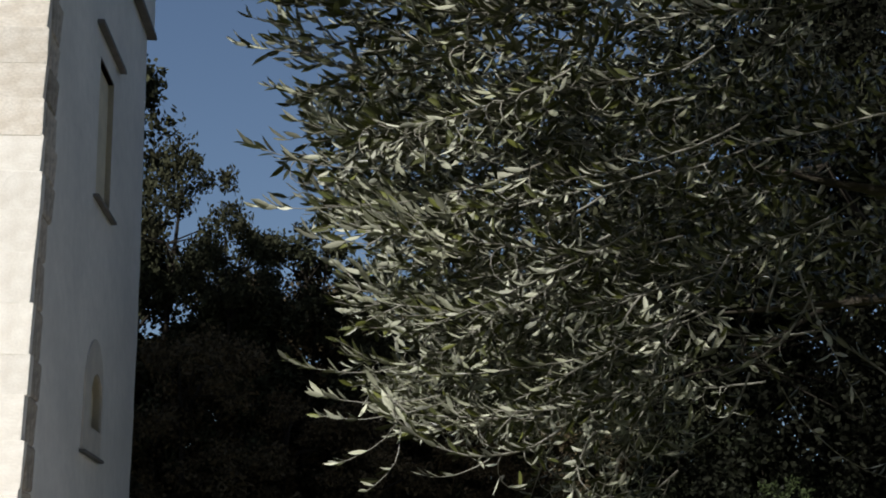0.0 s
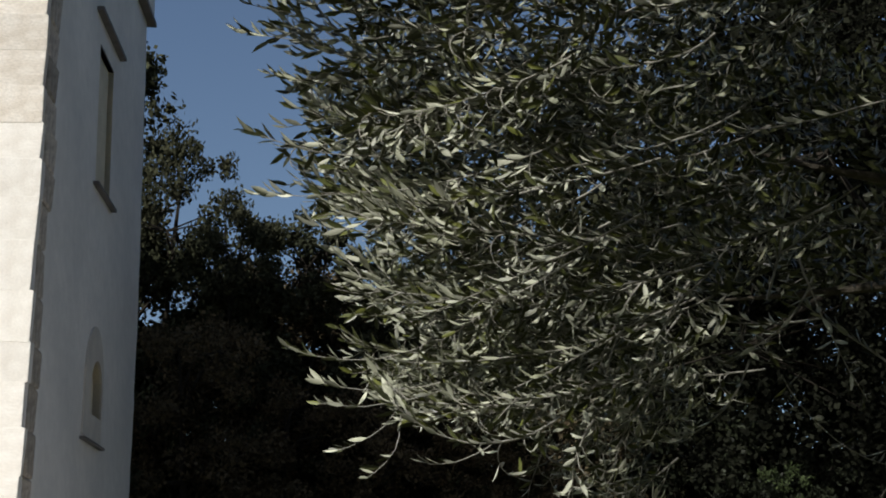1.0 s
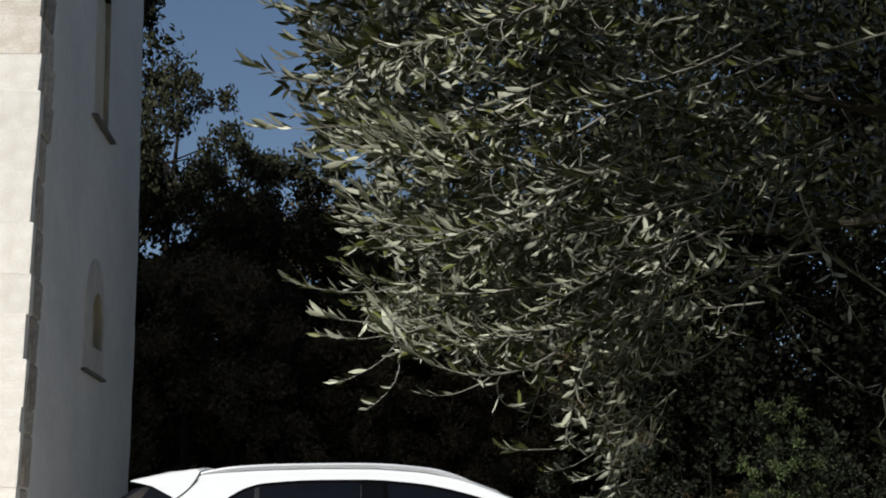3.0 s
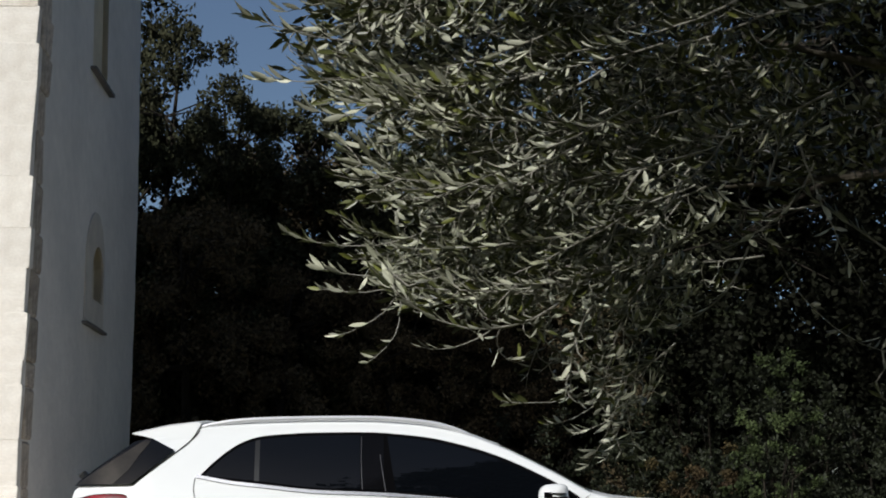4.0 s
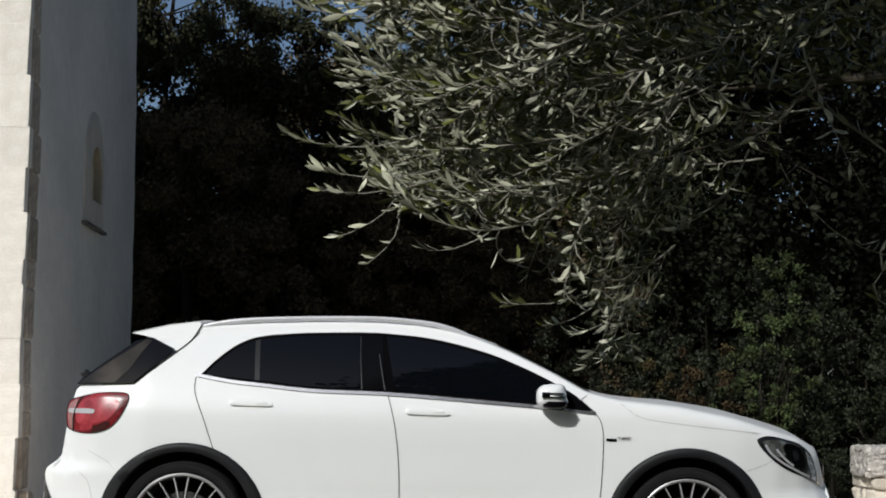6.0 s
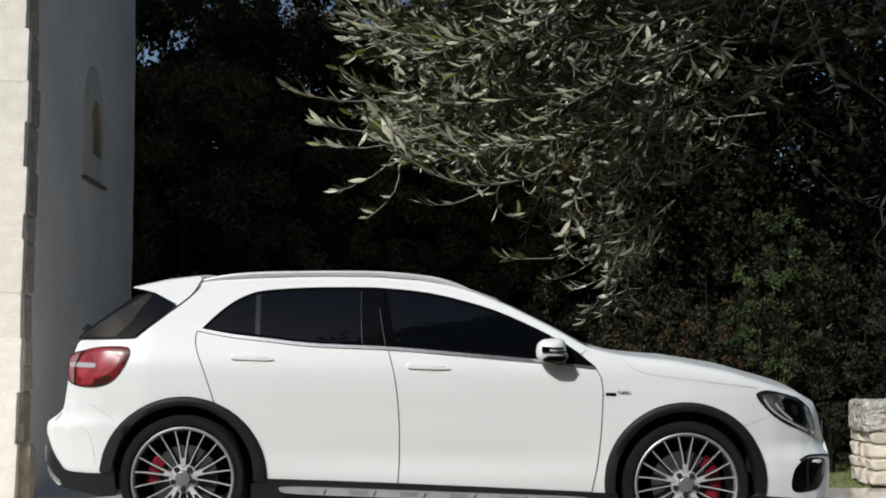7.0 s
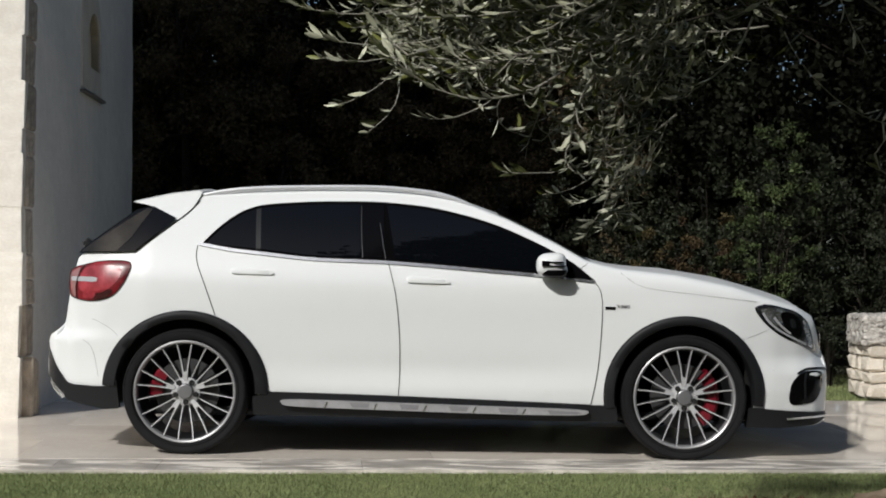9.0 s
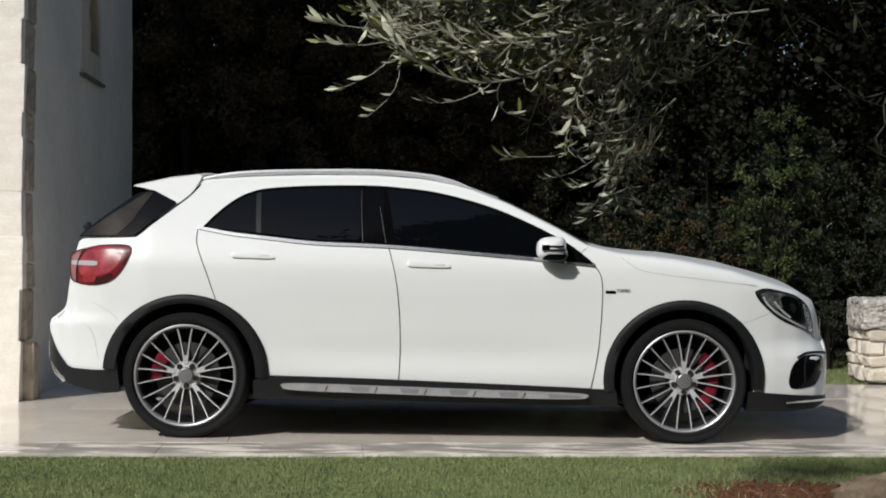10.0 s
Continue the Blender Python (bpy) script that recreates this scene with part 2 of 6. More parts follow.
def box(bm, lo, hi, bevel=0.0, segments=2):
    """Adds a box to bm and returns its vertices."""
    r = bmesh.ops.create_cube(bm, size=1.0)
    vs = r["verts"]
    for v in vs:
        v.co = Vector([lo[i] + (v.co[i] + 0.5) * (hi[i] - lo[i]) for i in range(3)])
    if bevel:
        es = list({e for v in vs for e in v.link_edges})
        r = bmesh.ops.bevel(bm, geom=es, offset=bevel, segments=segments, affect="EDGES", profile=0.5)
    return vs


def tube_arrays(points, radii, sides=6):
    """Vertices and quads of a tapered tube along points."""
    pts = [Vector(p) for p in points]
    vs, qs = [], []
    up = Vector((0.3, 0.2, 1.0)).normalized()
    for i, p in enumerate(pts):
        d = (pts[min(i + 1, len(pts) - 1)] - pts[max(i - 1, 0)]).normalized()
        a = d.cross(up)
        if a.length < 1e-3:
            a = d.cross(Vector((1, 0, 0)))
        a.normalize()
        b = d.cross(a)
        for k in range(sides):
            t = 2 * math.pi * k / sides
            vs.append(p + float(radii[i]) * (math.cos(t) * a + math.sin(t) * b))
    for i in range(len(pts) - 1):
        for k in range(sides):
            k2 = (k + 1) % sides
            qs.append((i * sides + k, i * sides + k2, (i + 1) * sides + k2, (i + 1) * sides + k))
    return vs, qs


def tube(bm, points, radii, sides=8, caps=True):
    vs, qs = tube_arrays(points, radii, sides)
    bv = [bm.verts.new(v) for v in vs]
    for q in qs:
        bm.faces.new([bv[i] for i in q])
    if caps:
        bm.faces.new(bv[:sides])
        bm.faces.new(bv[-sides:])
    return bv


def lathe(bm, profile, centre, steps=64, closed=False):
    """Turns (radius, y) profile points round the wheel axis y through centre."""
    rings = []
    for r, y in profile:
        rings.append([bm.verts.new((centre[0] + r * math.cos(2 * math.pi * k / steps), centre[1] + y, centre[2] + r * math.sin(2 * math.pi * k / steps))) for k in range(steps)])
    pairs = list(zip(rings, rings[1:])) + ([(rings[-1], rings[0])] if closed else [])
    for a, b in pairs:
        for k in range(steps):
            bm.faces.new((a[k], a[(k + 1) % steps], b[(k + 1) % steps], b[k]))
    return rings


def join(pieces):
    """Joins (verts, quads) pairs."""
    vs, qs, n = [], [], 0
    for v, q in pieces:
        vs.append(np.asarray([tuple(p) for p in v], dtype=np.float32) if not isinstance(v, np.ndarray) else v)
        qs.append(np.asarray(q, dtype=np.int32) + n)
        n += len(v)
    return np.concatenate(vs), np.concatenate(qs)


# ---- ground ----
def edge_y(x):
    """The front edge of the paved yard."""
    return -0.45 + 0.085 * x


bm = bmesh.new()
bmesh.ops.create_grid(bm, x_segments=60, y_segments=60, size=400)
for v in bm.verts:
    v.co.z = -0.046 + 0.35 * max(0.0, (math.hypot(v.co.x, v.co.y) - 60) / 60) ** 1.2 * noise.noise(v.co * 0.02)
tagged(part("ground", bm, TURF, None), "wide grassy ground with dark turf", "ground", kind="structure")

bm = bmesh.new()
box(bm, (-40, 7.0, -0.07), (40, 42, -0.022))
tagged(part("ground_under_trees", bm, FOREST_EARTH, None), "dark leaf-strewn earth under the trees", "ground", kind="structure")

# ---- tower house ----
WA, WE, WN = Vector((-2.70, 1.5, 0)), Vector((-0.0525, 0.9986, 0)), Vector((0.9986, 0.0525, 0))


def batter(z):
    """How far the side wall has drawn back at a height: upright below, leaning in above."""
    return float(np.interp(z, (0.0, 1.2, 2.6, 4.0, 5.3, 8.4), (0.088, 0.084, 0.094, 0.115, 0.153, 0.243)))


def wall_pt(u, z, out=0.0):
    """A point on the side wall: u metres along it, z up, out from its face."""
    p = WA + WE * u + WN * (out - batter(z))
    return Vector((p.x, p.y, z))


def on_wall(bm):
    """Carries a shape drawn as (u, out, z) over to the wall."""
    for c in (0.6, 1.2, 1.9, 2.6, 3.3, 4.0, 4.6, 5.3, 8.0):
        bmesh.ops.bisect_plane(bm, geom=bm.verts[:] + bm.edges[:] + bm.faces[:], plane_co=(0, 0, c), plane_no=(0, 0, 1), dist=1e-5)
    for v in bm.verts:
        v.co = wall_pt(v.co.x, v.co.z, v.co.y)


def wall_prism(bm, outline, lo, hi):
    """A slab over the outline (u, z), between two distances from the wall's face."""
    a, b = [bm.verts.new((u, lo, z)) for u, z in outline], [bm.verts.new((u, hi, z)) for u, z in outline]
    n = len(outline)
    bm.faces.new(a[::-1]), bm.faces.new(b)
    for i in range(n):
        bm.faces.new((a[i], a[(i + 1) % n], b[(i + 1) % n], b[i]))
    on_wall(bm)


def arch(u0, u1, z0, z1, rise, steps=10):
    """An arched outline, flat at its foot."""
    c, r = (u0 + u1) / 2, (u1 - u0) / 2
    return [(u0, z0), (u1, z0)] + [(c + r * math.cos(math.pi * k / steps), z1 - rise + rise * math.sin(math.pi * k / steps)) for k in range(steps + 1)]


def holed_wall(bm, outer, holes, depth, thick):
    """A wall face with openings that go into it, closed behind."""
    loops = []
    for pts in [outer] + holes:
        vs = [bm.verts.new((u, 0, z)) for u, z in pts]
        es = [bm.edges.new((vs[i], vs[(i + 1) % len(vs)])) for i in range(len(vs))]
        loops.append((vs, es, pts))
    bmesh.ops.triangle_fill(bm, use_beauty=True, edges=[e for _, es, _ in loops for e in es])
    for k, (vs, _, pts) in enumerate(loops):
        d = thick if k == 0 else depth
        back = [bm.verts.new((u, -d, z)) for u, z in pts]
        for i in range(len(vs)):
            j = (i + 1) % len(vs)
            bm.faces.new((vs[i], vs[j], back[j], back[i]))
        if k == 0:
            bm.faces.new(back)
    on_wall(bm)


def rough(bm, amount, scale, grain=1.0):
    for v in bm.verts:
        v.co += amount * noise.noise_vector(v.co * scale) * grain


house = thing("tower_house", "old limestone tower house with a grey plastered side wall", "house", tuple(WA))
HOME = Matrix.Translation(-WA)


def house_part(name, bm, material, label="", smooth=False, parent=None):
    ob = part(name, bm, material, parent or house, label, smooth)
    ob.data.transform(HOME)
    return ob


window_hole = [(2.22, 4.52), (2.88, 4.52), (2.88, 5.79), (2.22, 5.79)]
niche_hole = arch(2.41, 2.90, 2.62, 3.09, 0.24)
bm = bmesh.new()
far_edge = [(4.62 + 0.014 * math.sin(7.1 * z) + 0.012 * math.sin(17 * z + 1), z) for z in np.arange(0.15, 7.0, 0.15)]
holed_wall(bm, [(0.36, -0.05), (4.62, -0.05)] + far_edge + [(4.62, 7.06), (0.36, 7.06)], [window_hole, niche_hole], 0.24, 0.5)
house_part("wall", bm, PLASTER, "grey lime-plastered wall with faint streaks")
bm = bmesh.new()
wall_prism(bm, [(0.34, 7.06), (4.70, 7.06), (4.70, 8.4), (0.34, 8.4)], -0.5, 0.06)
house_part("upper_wall", bm, PLASTER, "plastered upper wall that stands proud of the lower one")
bm = bmesh.new()
wall_prism(bm, [(0.32, 7.02), (4.72, 7.02), (4.72, 7.065), (0.32, 7.065)], -0.1, 0.085)
house_part("string_course", bm, SLATE, "dark slate string course")
bm = bmesh.new()
wall_prism(bm, [(0.4, -0.05), (4.6, -0.05), (4.6, 8.3), (0.4, 8.3)], -4.2, -0.52)
house_part("body", bm, PLASTER, "solid walls behind the corner")
bm = bmesh.new()
wall_prism(bm, [(0.2, 8.4), (4.8, 8.4), (4.8, 8.6), (0.2, 8.6)], -4.4, 0.14)
house_part("roof", bm, TRIM, "flat stone roof edge")
# the tall window and the arched niche
bm = bmesh.new()
wall_prism(bm, window_hole, -0.26, -0.050)
win = house_part("window", bm, NICHE, "tall window closed by an ochre panel")
for name, outline, lo, hi in (("lintel", [(2.00, 6.00), (3.16, 6.00), (3.16, 6.035), (2.00, 6.035)], -0.02, 0.06),
                              ("sill", [(2.12, 4.492), (2.99, 4.492), (2.99, 4.517), (2.12, 4.517)], -0.02, 0.05),
                              ("soffit", [(2.22, 5.775), (2.88, 5.775), (2.88, 5.788), (2.22, 5.788)], -0.049, -0.003)):
    bm = bmesh.new()
    wall_prism(bm, outline, lo, hi)
    house_part(name, bm, SLATE, "dark slate slab", parent=win)
bm = bmesh.new()
outer = arch(2.15, 2.94, 2.42, 3.36, 0.48, 14)
a = [bm.verts.new((u, 0.014, z)) for u, z in outer]
b = [bm.verts.new((u, 0.014, z)) for u, z in niche_hole]
bmesh.ops.triangle_fill(bm, use_beauty=True, edges=[bm.edges.new((s[i], s[(i + 1) % len(s)])) for s in (a, b) for i in range(len(s))])
for ring, pts in ((a, outer), (b, niche_hole)):
    back = [bm.verts.new((u, -0.02, z)) for u, z in pts]
    for i in range(len(ring)):
        j = (i + 1) % len(ring)
        bm.faces.new((ring[i], ring[j], back[j], back[i]))
on_wall(bm)
niche = house_part("niche_surround", bm, TRIM, "pale arched stone surround of a small niche")
bm = bmesh.new()
wall_prism(bm, niche_hole, -0.26, -0.065)
house_part("niche_back", bm, NICHE, parent=niche)
bm = bmesh.new()
wall_prism(bm, [(2.11, 2.375), (2.98, 2.375), (2.98, 2.397), (2.11, 2.397)], -0.02, 0.045)
house_part("sill", bm, SLATE, "dark slate slab", parent=niche)
for outline, depth, owner in ((window_hole, 0.049, win), (niche_hole, 0.064, niche)):
    bm = bmesh.new()
    mid = (sum(p[0] for p in outline) / len(outline), sum(p[1] for p in outline) / len(outline))
    inset = [(u + (0.008 if u < mid[0] else -0.008), z + (0.008 if z < mid[1] else -0.016)) for u, z in outline]
    rings = [[bm.verts.new((u, y, z)) for u, z in inset] for y in (-0.003, -depth)]
    for i in range(len(inset)):
        j = (i + 1) % len(inset)
        bm.faces.new((rings[0][i], rings[0][j], rings[1][j], rings[1][i]))
    bmesh.ops.solidify(bm, geom=bm.faces[:], thickness=0.004)
    on_wall(bm)
    house_part("reveal", bm, NICHE, "ochre plaster reveal", parent=owner)
# mortar core of the front wall, behind its stones
bm = bmesh.new()
FRONT = -WN
corner = [wall_pt(0.206, z, -0.05) for z in (-0.05, 8.4)]
for_core = [corner[0], corner[0] + FRONT * 4.2, corner[1] + FRONT * 4.2, corner[1]]
lo = [bm.verts.new(p) for p in for_core]
hi = [bm.verts.new(p + WE * 0.2) for p in for_core]
bm.faces.new(lo), bm.faces.new(hi[::-1])
for i in range(4):
    bm.faces.new((lo[i], hi[i], hi[(i + 1) % 4], lo[(i + 1) % 4]))
front_wall = house_part("front_wall", bm, MORTAR, "sunlit front wall of pale squared limestone")


def stone_mesh(name, material, seed, jitter=0.03, bevel=0.06):
    """A unit stone with worn edges, to be scaled to its size."""
    bm = bmesh.new()
    box(bm, (-0.5, -0.5, -0.5), (0.5, 0.5, 0.5), bevel, 1)
    for v in bm.verts:
        v.co += jitter * noise.noise_vector(v.co * 2.3 + Vector((seed * 7.3, seed * 1.9, 0)))
    me = bpy.data.meshes.new(name)
    bmesh.ops.recalc_face_normals(bm, faces=bm.faces)
    bm.to_mesh(me)
    bm.free()
    me.materials.append(material)
    return me


def place(name, me, parent, centre, axes, size):
    """A piece: a unit mesh turned to the axes, scaled to size, at a world place."""
    ob = new(name, me)
    ob.parent = parent
    m = Matrix((axes[0], axes[1], axes[2])).transposed().to_4x4()
    top = parent
    while top.parent:
        top = top.parent
    ob.matrix_basis = Matrix.Translation((-top.location.x, -top.location.y, 0)) @ Matrix.Translation(centre) @ m @ Matrix.Diagonal((*size, 1))
    return ob


ftype = [stone_mesh("front_stone", STONE, i, 0.035, 0.018) for i in range(6)]
otype = [stone_mesh("old_front_stone", OLDSTONE, 60 + i, 0.05, 0.022) for i in range(6)]
qtype = [stone_mesh("corner_stone", QUOIN, 20 + i, 0.09, 0.06) for i in range(5)]
rs = random.Random(5)
z, row = -0.04, 0
while z < 8.1:
    h = rs.choice((0.17, 0.27, 0.31, 0.35)) if row else 0.42
    out = 0.055 if row == 0 else 0.0
    s = 0.0
    while s < 2.2:
        w = rs.uniform(0.28, 0.62)
        c = wall_pt(0.25, z + h / 2, 0.008 + rs.uniform(-0.01, 0.012)) + FRONT * (s + w / 2) - WE * rs.uniform(0.0, 0.004)
        place("stone", rs.choice(otype if z + h > 4.45 + 0.25 * math.sin(3 * s) else ftype), front_wall, c, (FRONT, WE, Vector((0, 0, 1))), (w + 0.014, 0.10, h + 0.012))
        s += w
    deep = rs.uniform(0.17, 0.30)
    c = wall_pt(0.295 + deep / 2, z + h / 2, -0.085 + out + rs.uniform(0.0, 0.02))
    place("quoin", rs.choice(qtype), front_wall, c, (WN, WE, Vector((0, 0, 1))), (0.2, deep, h * 0.985))
    z += h
    row += 1

# ---- low dry stone wall ----
drywall = thing("dry_stone_wall", "low dry stone wall of pale blocks under a pitted capstone", "stone wall", (3.43, 3.85, -0.016))
dtype = [stone_mesh("rubble_stone", DRYSTONE, 40 + i, 0.19, 0.15) for i in range(7)]
X, Y, Z = Vector((1, 0, 0)), Vector((0, 1, 0)), Vector((0, 0, 1))
bm = bmesh.new()
box(bm, (0.06, 0.06, 0), (3.2, 0.40, 0.42))
part("core", bm, MORTAR, drywall, "mortar core between the stones", False)
for row, (z, h) in enumerate(((0.0, 0.13), (0.13, 0.09), (0.22, 0.12), (0.34, 0.10))):
    s = 0.0
    while s < 3.2:
        w = rs.uniform(0.11, 0.36) if s else rs.uniform(0.12, 0.24)
        c = Vector((3.45 + s + w / 2, 3.95, z + h / 2)) + Vector((0, rs.uniform(-0.02, 0.02), 0))
        turnm = Euler((0, rs.uniform(-0.07, 0.07), rs.uniform(-0.08, 0.08))).to_matrix()
        place("stone", rs.choice(dtype), drywall, c, (turnm @ X, turnm @ Y, turnm @ Z), (w * rs.uniform(0.90, 1.0), 0.2 + rs.uniform(-0.02, 0.02), h * rs.uniform(0.86, 1.12)))
        if s == 0:
            for k in (1, 2):
                place("stone", rs.choice(dtype), drywall, c + Y * 0.19 * k, (X, Y, Z), (w - 0.004, 0.18, h * 1.02))
        s += w


def slab_block(name, lo, hi, material, parent, label, cuts=14, amp=0.022, scale=26):
    """A rough, pitted block."""
    bm = bmesh.new()
    box(bm, lo, hi, min(hi[i] - lo[i] for i in range(3)) * 0.12, 2)
    bmesh.ops.subdivide_edges(bm, edges=[e for e in bm.edges if e.calc_length() > 0.06], cuts=cuts, use_grid_fill=True)
    for v in bm.verts:
        d = noise.fractal(v.co * scale, 0.9, 2.1, 5)
        v.co += amp * d * Vector((0.6, 1.0, 0.7))
    return part(name, bm, material, parent, label)


slab_block("capstone", (-0.02, -0.02, 0.435), (1.15, 0.48, 0.685), CAPSTONE, drywall, "grey pitted capstone", 34)
slab_block("capstone", (1.17, -0.02, 0.435), (2.2, 0.47, 0.675), CAPSTONE, drywall, "grey pitted capstone", 8)
slab_block("capstone", (2.22, -0.01, 0.435), (3.2, 0.47, 0.67), CAPSTONE, drywall, "grey pitted capstone", 8)


# ---- trees ----
def leaf_quads(rng, points, length, width, tilt=None):
    """A small four-sided leaf at each point, turned at random."""
    n = len(points)
    d = rng.normal(size=(n, 3))
    if tilt is not None:
        d += tilt
    d /= np.linalg.norm(d, axis=1)[:, None]
    s = np.cross(d, rng.normal(size=(n, 3)))
    s /= np.linalg.norm(s, axis=1)[:, None] + 1e-9
    L = (length * rng.uniform(0.6, 1.3, n))[:, None]
    w = (width * rng.uniform(0.6, 1.3, n))[:, None]
    v = np.stack([points, points + d * L * 0.5 + s * w * 0.5, points + d * L, points + d * L * 0.5 - s * w * 0.5], axis=1).reshape(-1, 3)
    return v.astype(np.float32), np.arange(4 * n, dtype=np.int32).reshape(n, 4)


def clumps(rng, centre, radii, count, clump, per):
    """Leaf points gathered in clumps on and in an ellipsoid."""
    d = rng.normal(size=(count, 3))
    d /= np.linalg.norm(d, axis=1)[:, None]
    c = np.asarray(centre) + d * np.asarray(radii) * (rng.uniform(0.35, 1.0, count) ** 0.6)[:, None]
    size = clump * rng.uniform(0.5, 1.3, count)
    pts = np.repeat(c, per, axis=0) + np.clip(rng.normal(size=(count * per, 3)), -1.7, 1.7) * np.repeat(size, per)[:, None] * np.array([0.42, 0.42, 0.36])
    return c, pts


def broadleaf(name, label, seed, height, spread, leaf, material, trunk_r=0.14, crown_low=0.25, count=230, per=110, slim=False, tuft=0.0):
    """A tree about its foot: trunk, limbs and a crown of clumped small leaves."""
    rng = np.random.default_rng(seed)
    tree = thing(name, label, "tree")
    lean = rng.normal(size=2) * 0.03 * height
    stem = [Vector((lean[0] * k * k, lean[1] * k * k, height * 0.92 * k)) for k in (0, 0.15, 0.35, 0.6, 0.8, 1.0)]
    bm = bmesh.new()
    tube(bm, stem, [trunk_r * 1.3, trunk_r, trunk_r * 0.8, trunk_r * 0.5, trunk_r * 0.28, trunk_r * 0.1])
    part("trunk", bm, STEM, tree)
    pts = []
    limb_pieces = []
    lobes = 9 if not slim else 5
    for k in range(lobes):
        f = crown_low + (1 - crown_low) * (k + 0.5) / lobes
        a = 2.4 * k + rng.uniform(0, 0.8)
        r = spread * (0.75 if not slim else 0.4) * math.sin(math.pi * min(0.93, 0.18 + 0.78 * (f - crown_low) / (1 - crown_low))) * rng.uniform(0.6, 1.0)
        c = np.array([r * math.cos(a), r * math.sin(a), height * (f - 0.06)])
        rad = spread * rng.uniform(0.42, 0.6) * np.array([1, 1, 0.75 if not slim else 1.3])
        cc, p = clumps(rng, c, rad, count // lobes, tuft or spread * 0.15, per)
        pts.append(p)
        root = stem[min(4, 1 + int(f * 4))]
        limb_pieces.append(tube_arrays([root, root.lerp(Vector(c), 0.5) + Vector((0, 0, 0.1)), Vector(c)], [trunk_r * 0.4, trunk_r * 0.25, 0.012], 5))
        for q in cc[::4]:
            limb_pieces.append(tube_arrays([Vector(c), Vector(c).lerp(Vector(q), 0.6), Vector(q)], [0.016, 0.011, 0.005], 3))
    v, q = join(limb_pieces)
    ob = tagged(new("branchwork", fast_mesh("branchwork", v, q, [STEM])), kind="stuff")
    ob.parent = tree
    v, q = leaf_quads(rng, np.concatenate(pts), leaf, leaf * 0.62)
    ob = new("crown", fast_mesh("crown", v, q, [material]))
    ob.parent = tree
    tagged(ob, kind="stuff")
    return tree


def put(tree, x, y, turn, size, name=None):
    c = copy_thing(tree, pose(x, y, -0.036, 0, 0, turn))
    c.scale = (size, size, size)
    if name:
        c.name = name
    return c


oak = broadleaf("oak_tree", "dark evergreen oak in dense leaf at the wood's edge", 3, 7.0, 2.3, 0.086, OAK, count=260, per=185)
oak.location = (-3.80, 10.6, -0.036)
oak.scale = (0.70, 0.70, 1.03)
tagged(oak, group="trees of the wood")
slim = broadleaf("young_oak_tree", "slim dark young oak with a pointed crown", 8, 6.0, 1.35, 0.068, OAK, 0.08, 0.12, 170, 160, True)
slim.location = (-2.52, 9.7, -0.036)
slim.scale = (0.85, 0.85, 1.05)
tagged(slim, group="trees of the wood")
pale = broadleaf("feathery_tree", "grey-green feathery tree in thin leaf", 12, 5.8, 1.6, 0.05, SHRUB, 0.08, 0.3, 120, 130)
pale.location = (-1.75, 12.6, -0.036)
tagged(pale, group="trees of the wood")
rust = broadleaf("rust_tree", "dull brownish tree in half-dry leaf", 15, 4.6, 1.5, 0.064, BROWNLEAF, 0.09, 0.1, 170, 125)
rust.location = (-2.95, 8.9, -0.036)
tagged(rust, group="trees of the wood")
spreading = broadleaf("spreading_oak_tree", "tall oak in deep shade whose crown overhangs the shrubs", 31, 8.6, 3.9, 0.09, SHADED_OAK, 0.17, 0.42, 360, 180, tuft=0.55)
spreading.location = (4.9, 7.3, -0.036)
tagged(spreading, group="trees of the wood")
for tree, spots in ((oak, ((-5.6, 11.5, 80, 0.95), (-0.9, 11.2, 140, 0.66), (0.6, 10.6, 200, 0.70), (2.0, 10.8, 260, 0.80), (4.1, 11.5, 30, 1.5), (6.2, 13.0, 120, 1.6),
                           (-3.2, 13.6, 10, 0.90), (2.9, 14.6, 20, 1.1))),
                    (slim, ((-4.78, 11.0, 40, 1.56), (-1.9, 10.2, 120, 1.06), (-0.95, 9.8, 220, 0.96), (0.2, 9.8, 30, 0.8), (1.3, 9.7, 30, 0.8), (2.5, 9.6, 70, 0.95))),
                    (rust, ((-1.9, 9.2, 60, 0.85), (-0.7, 9.0, 130, 0.82), (0.5, 9.1, 200, 0.75), (1.5, 9.3, 10, 0.8), (-3.9, 12.2, 20, 1.12), (-2.7, 12.0, 100, 1.32), (-1.6, 11.6, 170, 1.28), (-0.4, 12.0, 250, 1.25), (-4.3, 11.2, 60, 1.0), (0.9, 12.4, 60, 1.1)))):
    for x, y, turn, size in spots:
        put(tree, x, y, turn, size)


